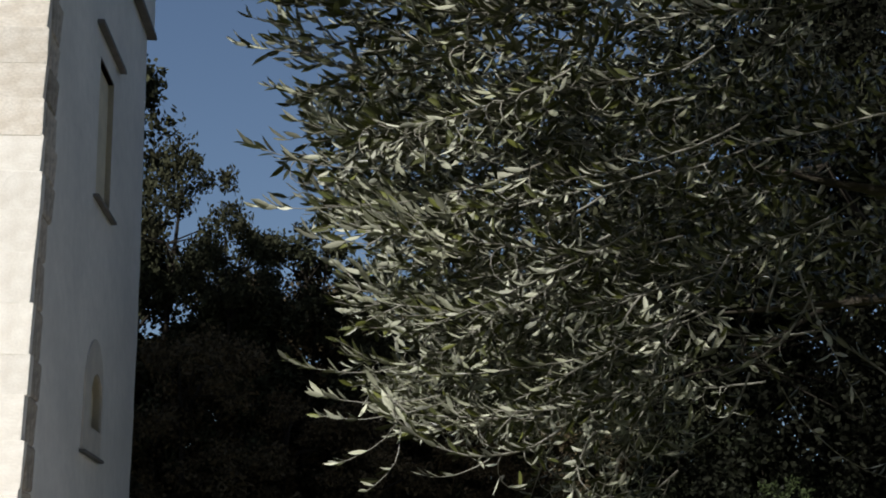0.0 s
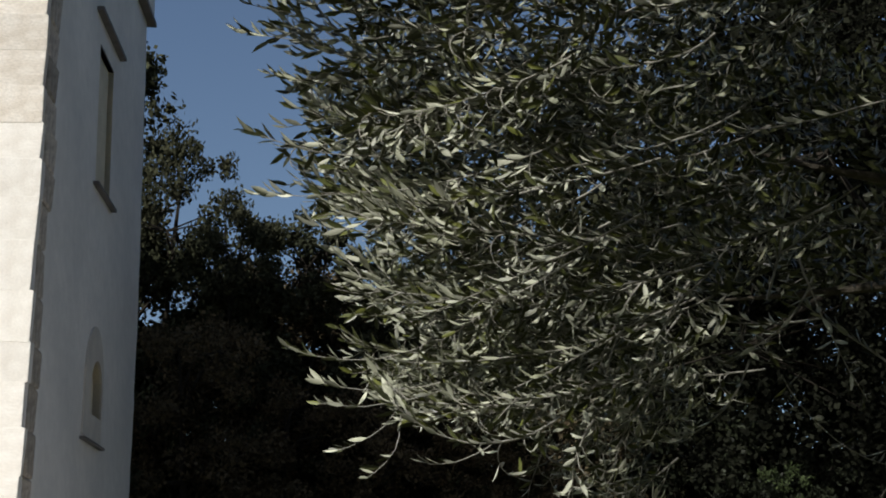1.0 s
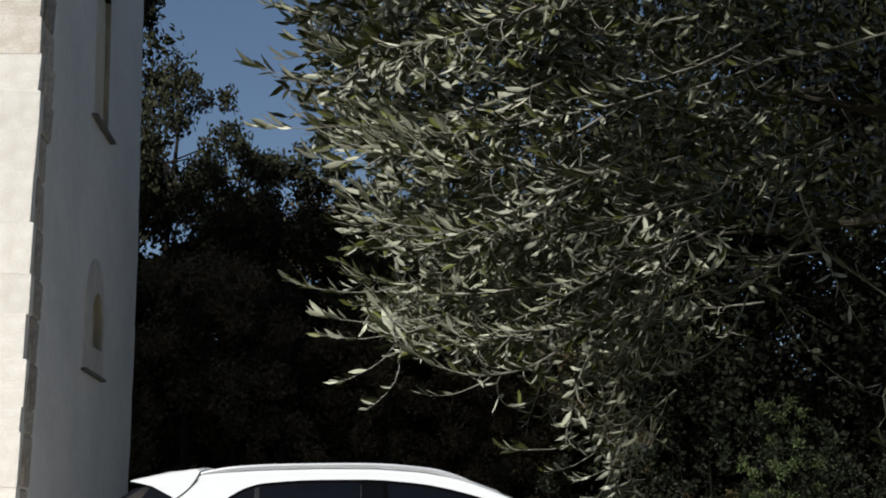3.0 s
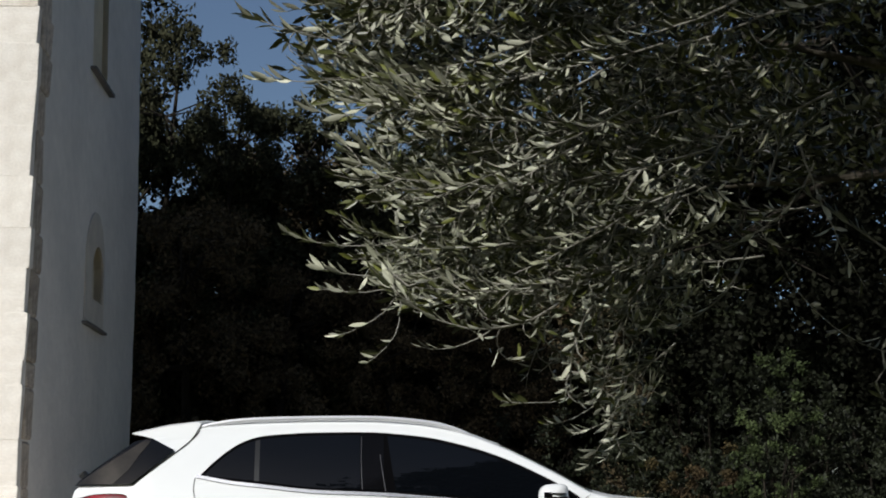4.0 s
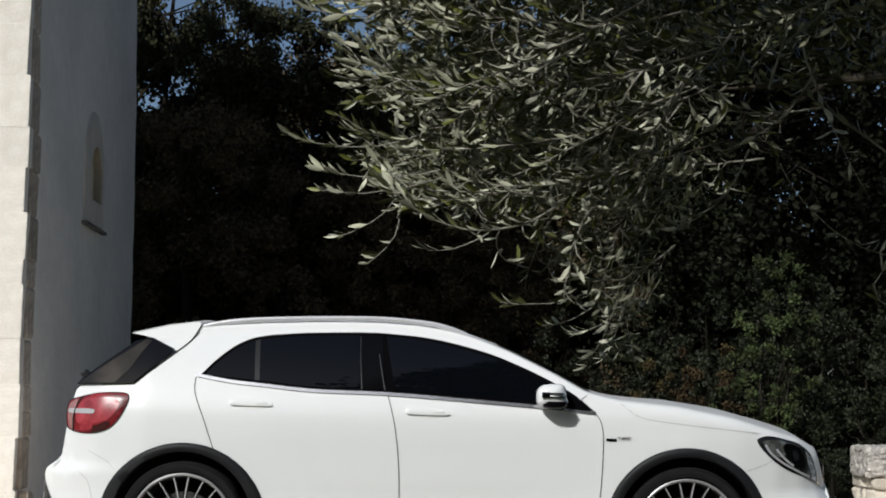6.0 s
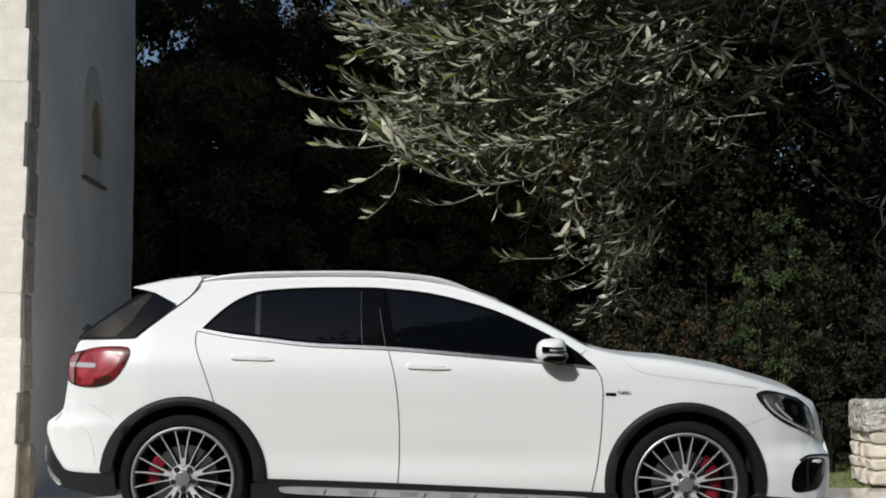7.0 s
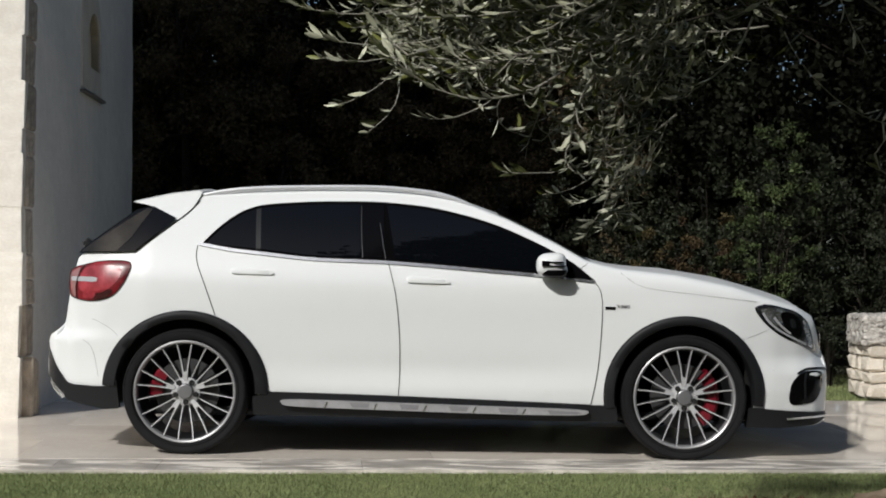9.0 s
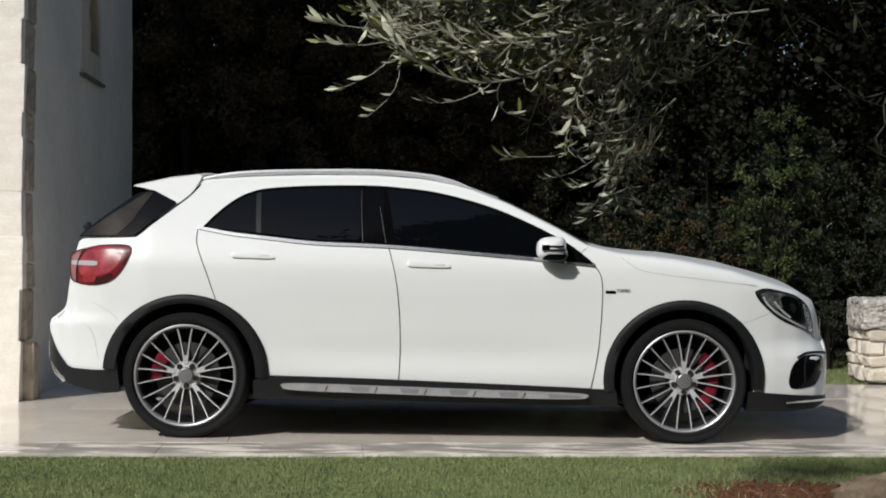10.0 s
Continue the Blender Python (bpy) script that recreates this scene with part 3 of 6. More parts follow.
def shrub(name, label, seed, height, spread, leaf, material, count=120, per=100, at=(0, 0), group=""):
    rng = np.random.default_rng(seed)
    bush = thing(name, label, "shrub", (at[0], at[1], -0.036), group)
    stems = []
    for k in range(9):
        a, r = rng.uniform(0, 6.28), rng.uniform(0.2, 0.8) * spread
        stems.append(tube_arrays([(0.05 * math.cos(a), 0.05 * math.sin(a), 0), (0.4 * r * math.cos(a), 0.4 * r * math.sin(a), height * 0.5), (r * math.cos(a), r * math.sin(a), height * rng.uniform(0.5, 0.72))], [0.014, 0.009, 0.003], 4))
    v, q = join(stems)
    tagged(new("branchwork", fast_mesh("branchwork", v, q, [STEM])), kind="stuff").parent = bush
    pts = []
    for k in range(5):
        a = 1.26 * k + rng.uniform(0, 0.6)
        c = np.array([0.45 * spread * math.cos(a), 0.45 * spread * math.sin(a), height * rng.uniform(0.35, 0.68)])
        pts.append(clumps(rng, c, (spread * 0.6, spread * 0.6, height * 0.36), int(count * 0.8) // 5, spread * 0.115, int(per * 1.15))[1])
    p = np.concatenate(pts)
    p[:, 2] = np.abs(p[:, 2])
    v, q = leaf_quads(rng, p, leaf, leaf * 0.45, np.array([0, 0, 0.5]))
    ob = new("foliage", fast_mesh("foliage", v, q, [material]))
    ob.parent = bush
    tagged(ob, kind="stuff")
    return bush


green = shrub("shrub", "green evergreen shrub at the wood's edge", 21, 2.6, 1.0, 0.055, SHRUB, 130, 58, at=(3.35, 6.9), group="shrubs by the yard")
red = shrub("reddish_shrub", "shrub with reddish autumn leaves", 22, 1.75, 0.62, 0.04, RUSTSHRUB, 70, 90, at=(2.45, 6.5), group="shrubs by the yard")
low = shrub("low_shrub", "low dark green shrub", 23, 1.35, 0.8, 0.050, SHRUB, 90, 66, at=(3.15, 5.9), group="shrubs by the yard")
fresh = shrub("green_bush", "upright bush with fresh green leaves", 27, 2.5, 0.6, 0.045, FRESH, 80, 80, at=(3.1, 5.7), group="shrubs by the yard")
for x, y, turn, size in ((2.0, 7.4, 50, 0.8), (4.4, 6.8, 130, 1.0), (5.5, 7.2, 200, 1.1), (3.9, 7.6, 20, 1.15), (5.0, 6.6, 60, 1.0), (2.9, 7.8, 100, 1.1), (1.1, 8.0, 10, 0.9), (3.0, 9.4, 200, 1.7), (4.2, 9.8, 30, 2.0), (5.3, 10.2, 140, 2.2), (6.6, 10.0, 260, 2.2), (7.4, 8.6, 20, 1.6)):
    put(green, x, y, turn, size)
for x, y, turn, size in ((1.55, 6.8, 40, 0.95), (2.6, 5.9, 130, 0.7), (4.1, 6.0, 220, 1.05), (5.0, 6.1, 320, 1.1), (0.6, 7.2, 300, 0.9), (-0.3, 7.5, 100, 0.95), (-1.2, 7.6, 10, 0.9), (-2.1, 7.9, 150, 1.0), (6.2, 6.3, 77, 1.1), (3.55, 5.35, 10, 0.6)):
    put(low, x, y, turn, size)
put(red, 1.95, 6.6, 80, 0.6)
# enlarged shrubs added behind the trees to block gaps of bright sky
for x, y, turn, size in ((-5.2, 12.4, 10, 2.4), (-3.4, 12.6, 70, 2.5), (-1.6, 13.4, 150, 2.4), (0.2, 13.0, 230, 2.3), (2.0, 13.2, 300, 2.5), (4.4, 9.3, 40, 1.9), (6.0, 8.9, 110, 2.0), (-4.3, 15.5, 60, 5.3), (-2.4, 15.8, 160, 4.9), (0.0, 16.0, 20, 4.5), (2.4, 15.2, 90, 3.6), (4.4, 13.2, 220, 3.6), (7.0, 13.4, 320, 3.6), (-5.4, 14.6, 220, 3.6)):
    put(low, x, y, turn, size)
# unseen trees behind the viewer, put there for the dark treeline in the windows
put(oak, 3.0, -11.2, 150, 2.35)
put(oak, 2.9, -11.9, 40, 1.0).scale = (1.55, 1.55, 3.3)
# unseen tree row, added to cut the sky light in the car's shadow
for x, y, turn, size in ((-9.5, -14.6, 70, 1.0), (-6.4, -15.2, 10, 0.95), (-3.4, -14.8, 200, 1.0), (-0.6, -15.0, 300, 1.05), (7.5, -12.0, 20, 1.5), (9.0, -7.5, 110, 1.4)):
    put(oak, x, y, turn, size)

# ---- olive tree ----
# laid out as if four metres off, then drawn in towards the viewer
OLIVE_SIZE = 0.70
OX, OY, OZ = 2.75, -3.5, EYE[2] - (EYE[2] + 0.036) / OLIVE_SIZE
olive = thing("olive_tree", "olive tree with long drooping silver-green sprays", "tree", (EYE[0] + OLIVE_SIZE * (OX - EYE[0]), EYE[1] + OLIVE_SIZE * (OY - EYE[1]), -0.036))
olive.scale = (OLIVE_SIZE,) * 3
orng = np.random.default_rng(77)


def at_angle(x, z, depth):
    """The place at that distance from the viewer that lies behind (x, z) on the sheet four metres off."""
    return np.array([x * depth / 4.0, EYE[1] + depth, EYE[2] + (z - EYE[2]) * depth / 4.0])


left_z, left_x = (1.0, 1.39, 1.60, 1.72, 1.84, 2.00, 2.13, 2.22, 2.45, 2.62, 2.85, 3.4), (0.4, -0.12, -0.25, -0.31, -0.28, -0.30, -0.36, -0.45, -0.53, -0.52, -0.60, -0.68)
low_x, low_z = (-0.7, -0.25, -0.13, 0.03, 0.12, 0.19, 0.42, 0.55, 0.64, 0.83, 1.0, 1.4, 2.0), (1.62, 1.57, 1.54, 1.52, 1.43, 1.34, 1.20, 1.24, 1.46, 1.55, 1.72, 1.74, 1.8)


def inside(x, z):
    return x > np.interp(z, left_z, left_x) and z > np.interp(x, low_x, low_z)


def spray(tip, start, end, sway, length):
    """A bent shoot that ends at tip; start and end: its slope in degrees, 180 is to the left, 270 down."""
    n = max(7, int(length / 0.04))
    ang = np.radians(np.linspace(start, end, n) + orng.normal(0, 3, n))
    step = np.stack([np.cos(ang), np.full(n, sway) + 0.12 * np.sin(np.linspace(0, 3, n) + orng.uniform(0, 6)), np.sin(ang)], 1)
    step /= np.linalg.norm(step, axis=1)[:, None]
    p = np.cumsum(step, axis=0) * length / n
    return p - p[-1] + tip


def crowd(x, z):
    """How thickly the sprays stand at a place on the sheet."""
    right = float(np.interp(x, (-0.25, 0.10, 0.40, 0.62, 0.95, 1.4), (1.0, 0.80, 0.60, 0.20, 0.035, 0.015)))
    low = float(np.interp(z, (1.45, 2.05), (0.20, 1.0))) if x > 0.45 else float(np.interp(z, (1.40, 2.0), (0.34, 1.0)))
    return right * low


shoots, arms, bare_to, clear = [], [], {}, set()
while len(arms) < 130:
    x, z = orng.uniform(-0.70, 1.75), orng.uniform(1.12, 3.05)
    if len(arms) < 9:
        x, z = orng.uniform(0.16, 0.60), orng.uniform(1.22, 1.65)
    elif len(arms) < 26:
        x, z = orng.uniform(-0.42, 0.22), orng.uniform(1.42, 2.05)
    elif len(arms) < 42:
        x, z = orng.uniform(-0.34, 0.02), orng.uniform(1.54, 1.95)
    elif len(arms) < 56:
        x, z = orng.uniform(-0.54, -0.18), orng.uniform(1.92, 2.52)
    elif len(arms) < 70:
        x, z = orng.uniform(-0.64, -0.05), orng.uniform(2.45, 3.15)
    elif orng.random() > crowd(x, z):
        continue
    if not inside(x, z):
        continue
    droop = z < 1.70 and x > 0.0
    start, end = (orng.uniform(215, 255), orng.uniform(185, 285)) if droop else (orng.normal(208, 12), orng.normal(174, 15))
    depth = 3.2 + 1.15 * orng.random() ** 0.8
    arm = spray(at_angle(x, z, depth), start, end, orng.normal(0, 0.35), orng.uniform(0.30, 0.5) if droop else orng.uniform(0.45, 0.85))
    if droop and arm[0][0] * 4 / (arm[0][1] - EYE[1]) > 0.74:
        continue
    arms.append(arm)
    bare_to[len(shoots)] = 0.12 if droop or x < 0.2 else 0.35
    shoots.append(arm)
    n = len(arm)
    for k in range(2, n - 1):
        for side in (1, -1):
            if orng.random() < 0.47:
                continue
            t = arm[k] - arm[k - 1]
            base = math.degrees(math.atan2(t[2], t[0]))
            first = base + side * orng.uniform(22, 55)
            p = spray(np.zeros(3), first, first * 0.55 + (172 if not droop else 215) * 0.45 + orng.normal(0, 16), orng.normal(0, 0.6), orng.uniform(0.10, 0.26) * (1.15 - 0.5 * k / n))
            p = p - p[0] + arm[k]
            near = 4.0 / (p[:, 1] - EYE[1])
            sx, sz = p[:, 0] * near, EYE[2] + (p[:, 2] - EYE[2]) * near
            if np.all(sz > np.interp(sx, low_x, low_z)) and np.all(sx > np.interp(sz, left_z, left_x) - 0.05):
                shoots.append(p)
# long bare shoots that arch out of the crown
for x, z, start, end, length in ((-0.07, 1.85, 210, 200, 0.60), (-0.15, 1.72, 202, 182, 0.68), (0.15, 1.63, 216, 200, 0.42), (0.49, 1.825, 248, 196, 0.42), (1.02, 1.91, 150, 140, 0.34), (1.0, 2.25, 72, 86, 0.32), (1.11, 2.15, 15, 42, 0.24),
                                 (0.62, 1.50, 258, 196, 0.34), (0.47, 2.63, 222, 184, 0.36), (0.30, 2.30, 206, 190, 0.55), (0.05, 2.22, 204, 184, 0.55), (0.60, 2.02, 208, 190, 0.50), (0.85, 2.42, 200, 180, 0.5), (0.78, 1.72, 250, 200, 0.36), (1.20, 1.62, 285, 300, 0.40)):
    bare_to[len(shoots)] = 0.15
    shoots.append(spray(at_angle(x, z, orng.uniform(3.15, 3.35)), start, end, orng.normal(0, 0.12), length))
# sprays that stand clear of the crown
for x, z, start, end, length in ((-0.46, 1.765, 210, 160, 0.40), (-0.38, 1.665, 195, 165, 0.36), (-0.36, 1.60, 200, 170, 0.36), (-0.31, 1.465, 248, 195, 0.24), (-0.225, 1.385, 282, 215, 0.25), (-0.05, 1.43, 225, 178, 0.22),
                                 (0.16, 1.285, 225, 170, 0.34), (0.28, 1.22, 240, 190, 0.3), (0.55, 1.085, 265, 285, 0.45), (0.45, 1.12, 260, 240, 0.36), (0.40, 1.10, 262, 235, 0.3), (0.50, 1.14, 275, 290, 0.3), (0.47, 1.20, 258, 215, 0.3), (0.53, 1.25, 268, 310, 0.3), (0.43, 1.26, 255, 205, 0.3), (0.62, 1.30, 275, 330, 0.3), (0.36, 1.19, 250, 200, 0.3), (-0.57, 2.22, 190, 172, 0.45), (-0.60, 2.42, 185, 160, 0.4),
                                 (-0.54, 2.60, 190, 165, 0.4), (-0.64, 2.74, 190, 165, 0.45), (-0.60, 2.90, 190, 170, 0.4), (-0.42, 2.14, 195, 165, 0.4), (1.27, 1.43, 285, 350, 0.42), (1.30, 1.40, 290, 10, 0.3)):
    clear.add(len(shoots))
    shoots.append(spray(at_angle(x, z, orng.uniform(3.4, 3.7)), start, end, orng.normal(0, 0.12), length))

leaf_frames, twig_pieces = [], []
for number, pts in enumerate(shoots):
    n = len(pts)
    length = float(np.linalg.norm(np.diff(pts, axis=0), axis=1).sum())
    twig_pieces.append(tube_arrays([Vector(p) for p in pts], list(np.linspace(0.0036 if number in bare_to else 0.0020, 0.0009, n)), 4))
    count = int(length / (0.020 if number in clear else 0.029 + 0.006 * (pts[-1][2] > 1.9)))
    spin = orng.uniform(0, 6.28)
    for k in range(count):
        f = 0.06 + 0.94 * (k + 0.5) / count
        if f < bare_to.get(number, 0.0) or (number in clear and f < 0.74 and k % 5):
            continue
        i = min(n - 2, int(f * (n - 1)))
        w = f * (n - 1) - i
        p = pts[i] * (1 - w) + pts[i + 1] * w
        t = pts[i + 1] - pts[i]
        t /= np.linalg.norm(t)
        a = np.cross(t, (0.1, 0.2, 1.0))
        a /= np.linalg.norm(a)
        b = np.cross(t, a)
        turn = spin + (k % 2) * 1.57 + orng.normal(0, 0.35)
        for sgn in (1, -1):
            if orng.random() < 0.12:
                continue
            o = sgn * (math.cos(turn) * a + math.sin(turn) * b)
            ang = orng.normal(0.46, 0.16) * (0.6 if f > 0.93 else 1.0)
            dl = t * math.cos(ang) + o * math.sin(ang) + np.array([-0.32, 0, np.interp(p[0], (-0.1, 0.3), (0.40, 0.62))]) + orng.normal(size=3) * 0.09
            dl /= np.linalg.norm(dl)
            nrm = t - dl * np.dot(t, dl)
            nrm = nrm / (np.linalg.norm(nrm) + 1e-9) + orng.normal(size=3) * 0.45
            sd = np.cross(dl, nrm)
            sd /= np.linalg.norm(sd)
            nn = np.cross(sd, dl)
            leaf_frames.append((p, dl, sd, nn, orng.uniform(0.033, 0.056) * (0.8 if f > 0.95 else 1.0) * float(np.interp(p[2], (1.75, 2.0), (1.0, 1.22)))))

LEAF = np.array([(0, 0, 0), (0.34, 0.125, 0.035), (0.68, 0.118, 0.035), (1, 0, -0.02), (0.68, -0.118, 0.035), (0.34, -0.125, 0.035)])
LEAF_Q = [(0, 1, 2, 3), (0, 3, 4, 5), (9, 8, 7, 6), (11, 10, 9, 6)]


def leaf_matrix(f):
    p, dl, sd, nn, L = f
    m = Matrix([[dl[i], sd[i], nn[i], p[i]] for i in range(3)] + [[0, 0, 0, 1]])
    return m @ Matrix.Diagonal((L, L, L, 1))


single = [i for i, f in enumerate(leaf_frames) if f[0][0] < 0.05 and f[0][2] < 1.95 and f[0][1] < -3.85][:300]
chosen = set(single)
rest = [f for i, f in enumerate(leaf_frames) if i not in chosen]
P, DL, SD, NN, LL = (np.array([f[k] for f in rest]) for k in range(5))
curl = orng.uniform(-0.5, 1.6, len(rest))
shape = np.concatenate([LEAF, LEAF - np.array([0, 0, 0.008])])
verts = np.empty((len(rest), 12, 3))
for j in range(12):
    x, y, z = shape[j]
    verts[:, j] = P + LL[:, None] * (DL * x + SD * y + NN * (z - curl * 0.10 * x * x)[:, None])
quads = (np.array(LEAF_Q)[None] + 12 * np.arange(len(rest))[:, None, None]).reshape(-1, 4)
draw = orng.random(len(rest))
kind_top, kind_back = np.where(draw < 0.14, 2, 0), np.where(draw < 0.06, 2, 1)
ob = new("foliage", fast_mesh("foliage", verts.reshape(-1, 3) - np.array([OX, OY, OZ]), quads, [OLIVE_TOP, OLIVE_BACK, YOUNG], np.stack([kind_top, kind_top, kind_back, kind_back], 1).ravel()))
ob.parent = olive
tagged(ob, "narrow grey-green leaves with silvery backs", kind="stuff")
# inner leaves behind the lit sprays
inner = []
while len(inner) < 10000:
    x, z = orng.uniform(-0.62, 1.75), orng.uniform(1.66, 2.70)
    if not inside(x - 0.10, z - 0.10) or noise.noise(Vector((x * 4.2, z * 4.2, 7))) < -0.22 or orng.random() > np.interp(x, (-0.3, 0.5, 1.0, 1.6), (1.0, 0.9, 0.5, 0.3)) or (x > 0.55 and z < 1.92):
        continue
    inner.append(at_angle(x, z, orng.uniform(4.15, 4.7)))
v, q = leaf_quads(orng, np.array(inner) - np.array([OX, OY, OZ]), 0.058, 0.017, np.array([-0.9, 0, 0.5]))
# no pale backs right of 0.6, which paints that shaded side darker
ob = new("inner_foliage", fast_mesh("inner_foliage", v, q, [OLIVE_TOP, OLIVE_BACK], ((orng.random(len(q)) < 0.28) & (np.repeat(np.array(inner)[:, 0], len(q) // len(inner)) < 0.6)).astype(np.int32)))
ob.parent = olive
tagged(ob, "dense shaded leaves inside the crown", kind="stuff")
# unseen leaves added above, in front and over the lane to shade the sprays
heads = []
for k in range(2300):
    y = orng.uniform(-6.2, -4.1)
    heads.append((orng.uniform(0.66 + 1.15 * (y + 4.7), 2.3), y, EYE[2] + 0.56 * (y - EYE[1]) + orng.uniform(0.25, 1.05)))
for k in range(560):
    y = orng.uniform(-4.6, -3.7)
    heads.append((1.5 - 2.7 * orng.random() ** 1.9, y, EYE[2] + 0.52 * (y - EYE[1]) + orng.uniform(0.12, 0.45)))
for k in range(800):
    heads.append((orng.uniform(1.1, 3.4), orng.uniform(-7.0, -3.6), orng.uniform(3.6, 4.6)))
for k in range(2600):
    y = orng.uniform(-6.4, -3.6)
    heads.append((orng.uniform(-0.30, 3.6) + 0.2 * math.sin(5 * y), y, orng.uniform(3.3, 5.8)))
for k in range(75):
    y = orng.uniform(-5.6, -4.9)
    heads.append((orng.uniform(-0.32, 0.7), y, EYE[2] + 0.473 * (y - EYE[1]) + orng.uniform(0.15, 0.42)))
for k in range(12):
    y = orng.uniform(-5.7, -4.9)
    heads.append((orng.uniform(-0.62, 0.15), y, EYE[2] + 0.473 * (y - EYE[1]) + orng.uniform(0.12, 0.36)))
# leaves high on the left, added to shade the right of the lawn
for k in range(190):
    heads.append((orng.uniform(-2.2, -1.1), orng.uniform(-4.9, -4.3), orng.uniform(5.3, 5.9)))
# leaves right of the view, added to block sky light
for k in range(2000):
    y = orng.uniform(-7.3, -4.2)
    heads.append((0.36 * (y - EYE[1]) + 0.35 + orng.uniform(0.0, 1.7), y, orng.uniform(1.3, 5.0)))
points = np.repeat(np.array(heads), 11, axis=0) + np.clip(orng.normal(size=(11 * len(heads), 3)), -1.8, 1.8) * 0.075
v, q = leaf_quads(orng, points - np.array([OX, OY, OZ]), 0.085, 0.024, np.array([-0.4, 0, 0.1]))
ob = new("upper_foliage", fast_mesh("upper_foliage", v, q, [OLIVE_TOP]))
ob.parent = olive
tagged(ob, "unseen thick crown of narrow leaves added for shade", kind="stuff")
v, q = join(twig_pieces)
ob = new("branchwork", fast_mesh("branchwork", v - np.array([OX, OY, OZ], dtype=np.float32), q, [TWIG], smooth=True))
ob.parent = olive
tagged(ob, "thin pale grey branching shoots", kind="stuff")
bm = bmesh.new()
tube(bm, [(0.16, -0.02, OZ - 0.06), (0.1, 0, -0.05), (0.02, 0.03, 0.35), (-0.08, 0.0, 0.9), (-0.02, -0.06, 1.5), (-0.12, 0.0, 2.0)], [0.36, 0.28, 0.22, 0.18, 0.16, 0.13], 14)
rough(bm, 0.03, 6)
bmesh.ops.translate(bm, verts=bm.verts, vec=(0, 0, -OZ))
part("trunk", bm, BARK, olive, "gnarled grey trunk")
for pts in (((0, 0, 1.5), (-0.5, 0.1, 2.6), (-1.2, -0.1, 3.2), (-2.2, 0.0, 3.3)), ((-0.1, 0, 1.9), (-0.4, -0.2, 2.8), (-1.1, -0.1, 3.5), (-2.3, 0.1, 3.7)), ((0, 0, 1.3), (-0.6, 0.25, 1.95), (-1.2, 0.2, 2.05), (-1.9, 0.1, 1.95)),
            ((-0.1, 0, 2.0), (-0.2, 0.1, 2.7), (-0.5, 0.0, 3.2), (-0.9, 0.0, 3.5)), ((0, 0, 1.8), (0.4, 0.1, 2.5), (0.8, 0.0, 2.9)), ((-0.1, 0, 1.4), (-0.75, -0.3, 1.85), (-1.35, -0.25, 2.2), (-1.9, -0.3, 2.3))):
    bm = bmesh.new()
    tube(bm, pts, list(np.linspace(0.055, 0.004, len(pts))), 8)
    bmesh.ops.subdivide_edges(bm, edges=bm.edges[:], cuts=2, smooth=1.0)
    rough(bm, 0.02, 5)
    bmesh.ops.translate(bm, verts=bm.verts, vec=(0, 0, -OZ))
    part("limb", bm, BARK, olive)
single_meshes = []
for mtop in (OLIVE_TOP, OLIVE_TOP, OLIVE_TOP, YOUNG):
    k = len(single_meshes)
    vv = [(x, y, z - 0.05 * k * x * x) for x, y, z in shape]
    single_meshes.append(mesh_of("leaf", vv, LEAF_Q, None, mats=[mtop, OLIVE_BACK], index=[0, 0, 1, 1]))
for n, i in enumerate(single):
    ob = new("leaf", single_meshes[3 if n % 17 == 0 else n % 3])
    ob.parent = olive
    ob.matrix_basis = Matrix.Translation((-OX, -OY, -OZ)) @ leaf_matrix(leaf_frames[i])


# ---- car ----
YC = 0.89          # the car's middle plane
REAR, FRONTW, AXLE = -1.384, 1.314, 0.336
PLAN = ((-2.215, 0.10), (-2.205, 0.40), (-2.17, 0.58), (-2.09, 0.70), (-2.0, 0.785), (-1.85, 0.85), (-1.6, 0.887), (-1.0, 0.897), (0.0, 0.90), (0.9, 0.90), (1.35, 0.897), (1.6, 0.88), (1.8, 0.845), (1.95, 0.785), (2.06, 0.70), (2.14, 0.56), (2.185, 0.40), (2.205, 0.10))
EDGE = ((-2.215, 0.53), (-2.205, 0.580), (-2.185, 0.608), (-2.110, 0.640), (-2.070, 0.70), (-2.055, 0.78), (-2.038, 0.90), (-2.030, 1.02), (-2.01, 1.052), (-1.95, 1.075), (-1.66, 1.285), (-1.58, 1.335), (-1.40, 1.385), (-1.248, 1.405), (-1.056, 1.417), (-0.71, 1.431), (-0.377, 1.431),
        (-0.125, 1.415), (0.042, 1.387), (0.16, 1.357), (0.358, 1.277), (0.49, 1.212), (0.62, 1.146), (0.78, 1.056), (0.86, 1.036), (0.96, 1.015), (1.27, 0.985), (1.57, 0.928), (1.83, 0.852), (1.94, 0.824), (2.06, 0.766), (2.10, 0.672), (2.14, 0.558), (2.17, 0.46), (2.19, 0.34), (2.205, 0.26))
CROWN = ((-2.215, 0.0), (-2.06, 0.005), (-1.6, 0.03), (-1.2, 0.045), (-0.3, 0.045), (0.1, 0.03), (0.4, 0.045), (0.7, 0.055), (0.85, 0.034), (1.1, 0.032), (1.5, 0.050), (1.85, 0.062), (2.0, 0.048), (2.1, 0.014), (2.205, 0.0))
BUMPER = ((-2.215, 0.30), (-2.205, 0.56), (-2.185, 0.68), (-2.12, 0.775), (-2.0, 0.825), (-1.85, 0.86), (-1.7, 0.88))
NOSE = ((1.6, 0.88), (1.8, 0.862), (1.95, 0.828), (2.06, 0.772), (2.14, 0.67), (2.185, 0.52), (2.205, 0.22))
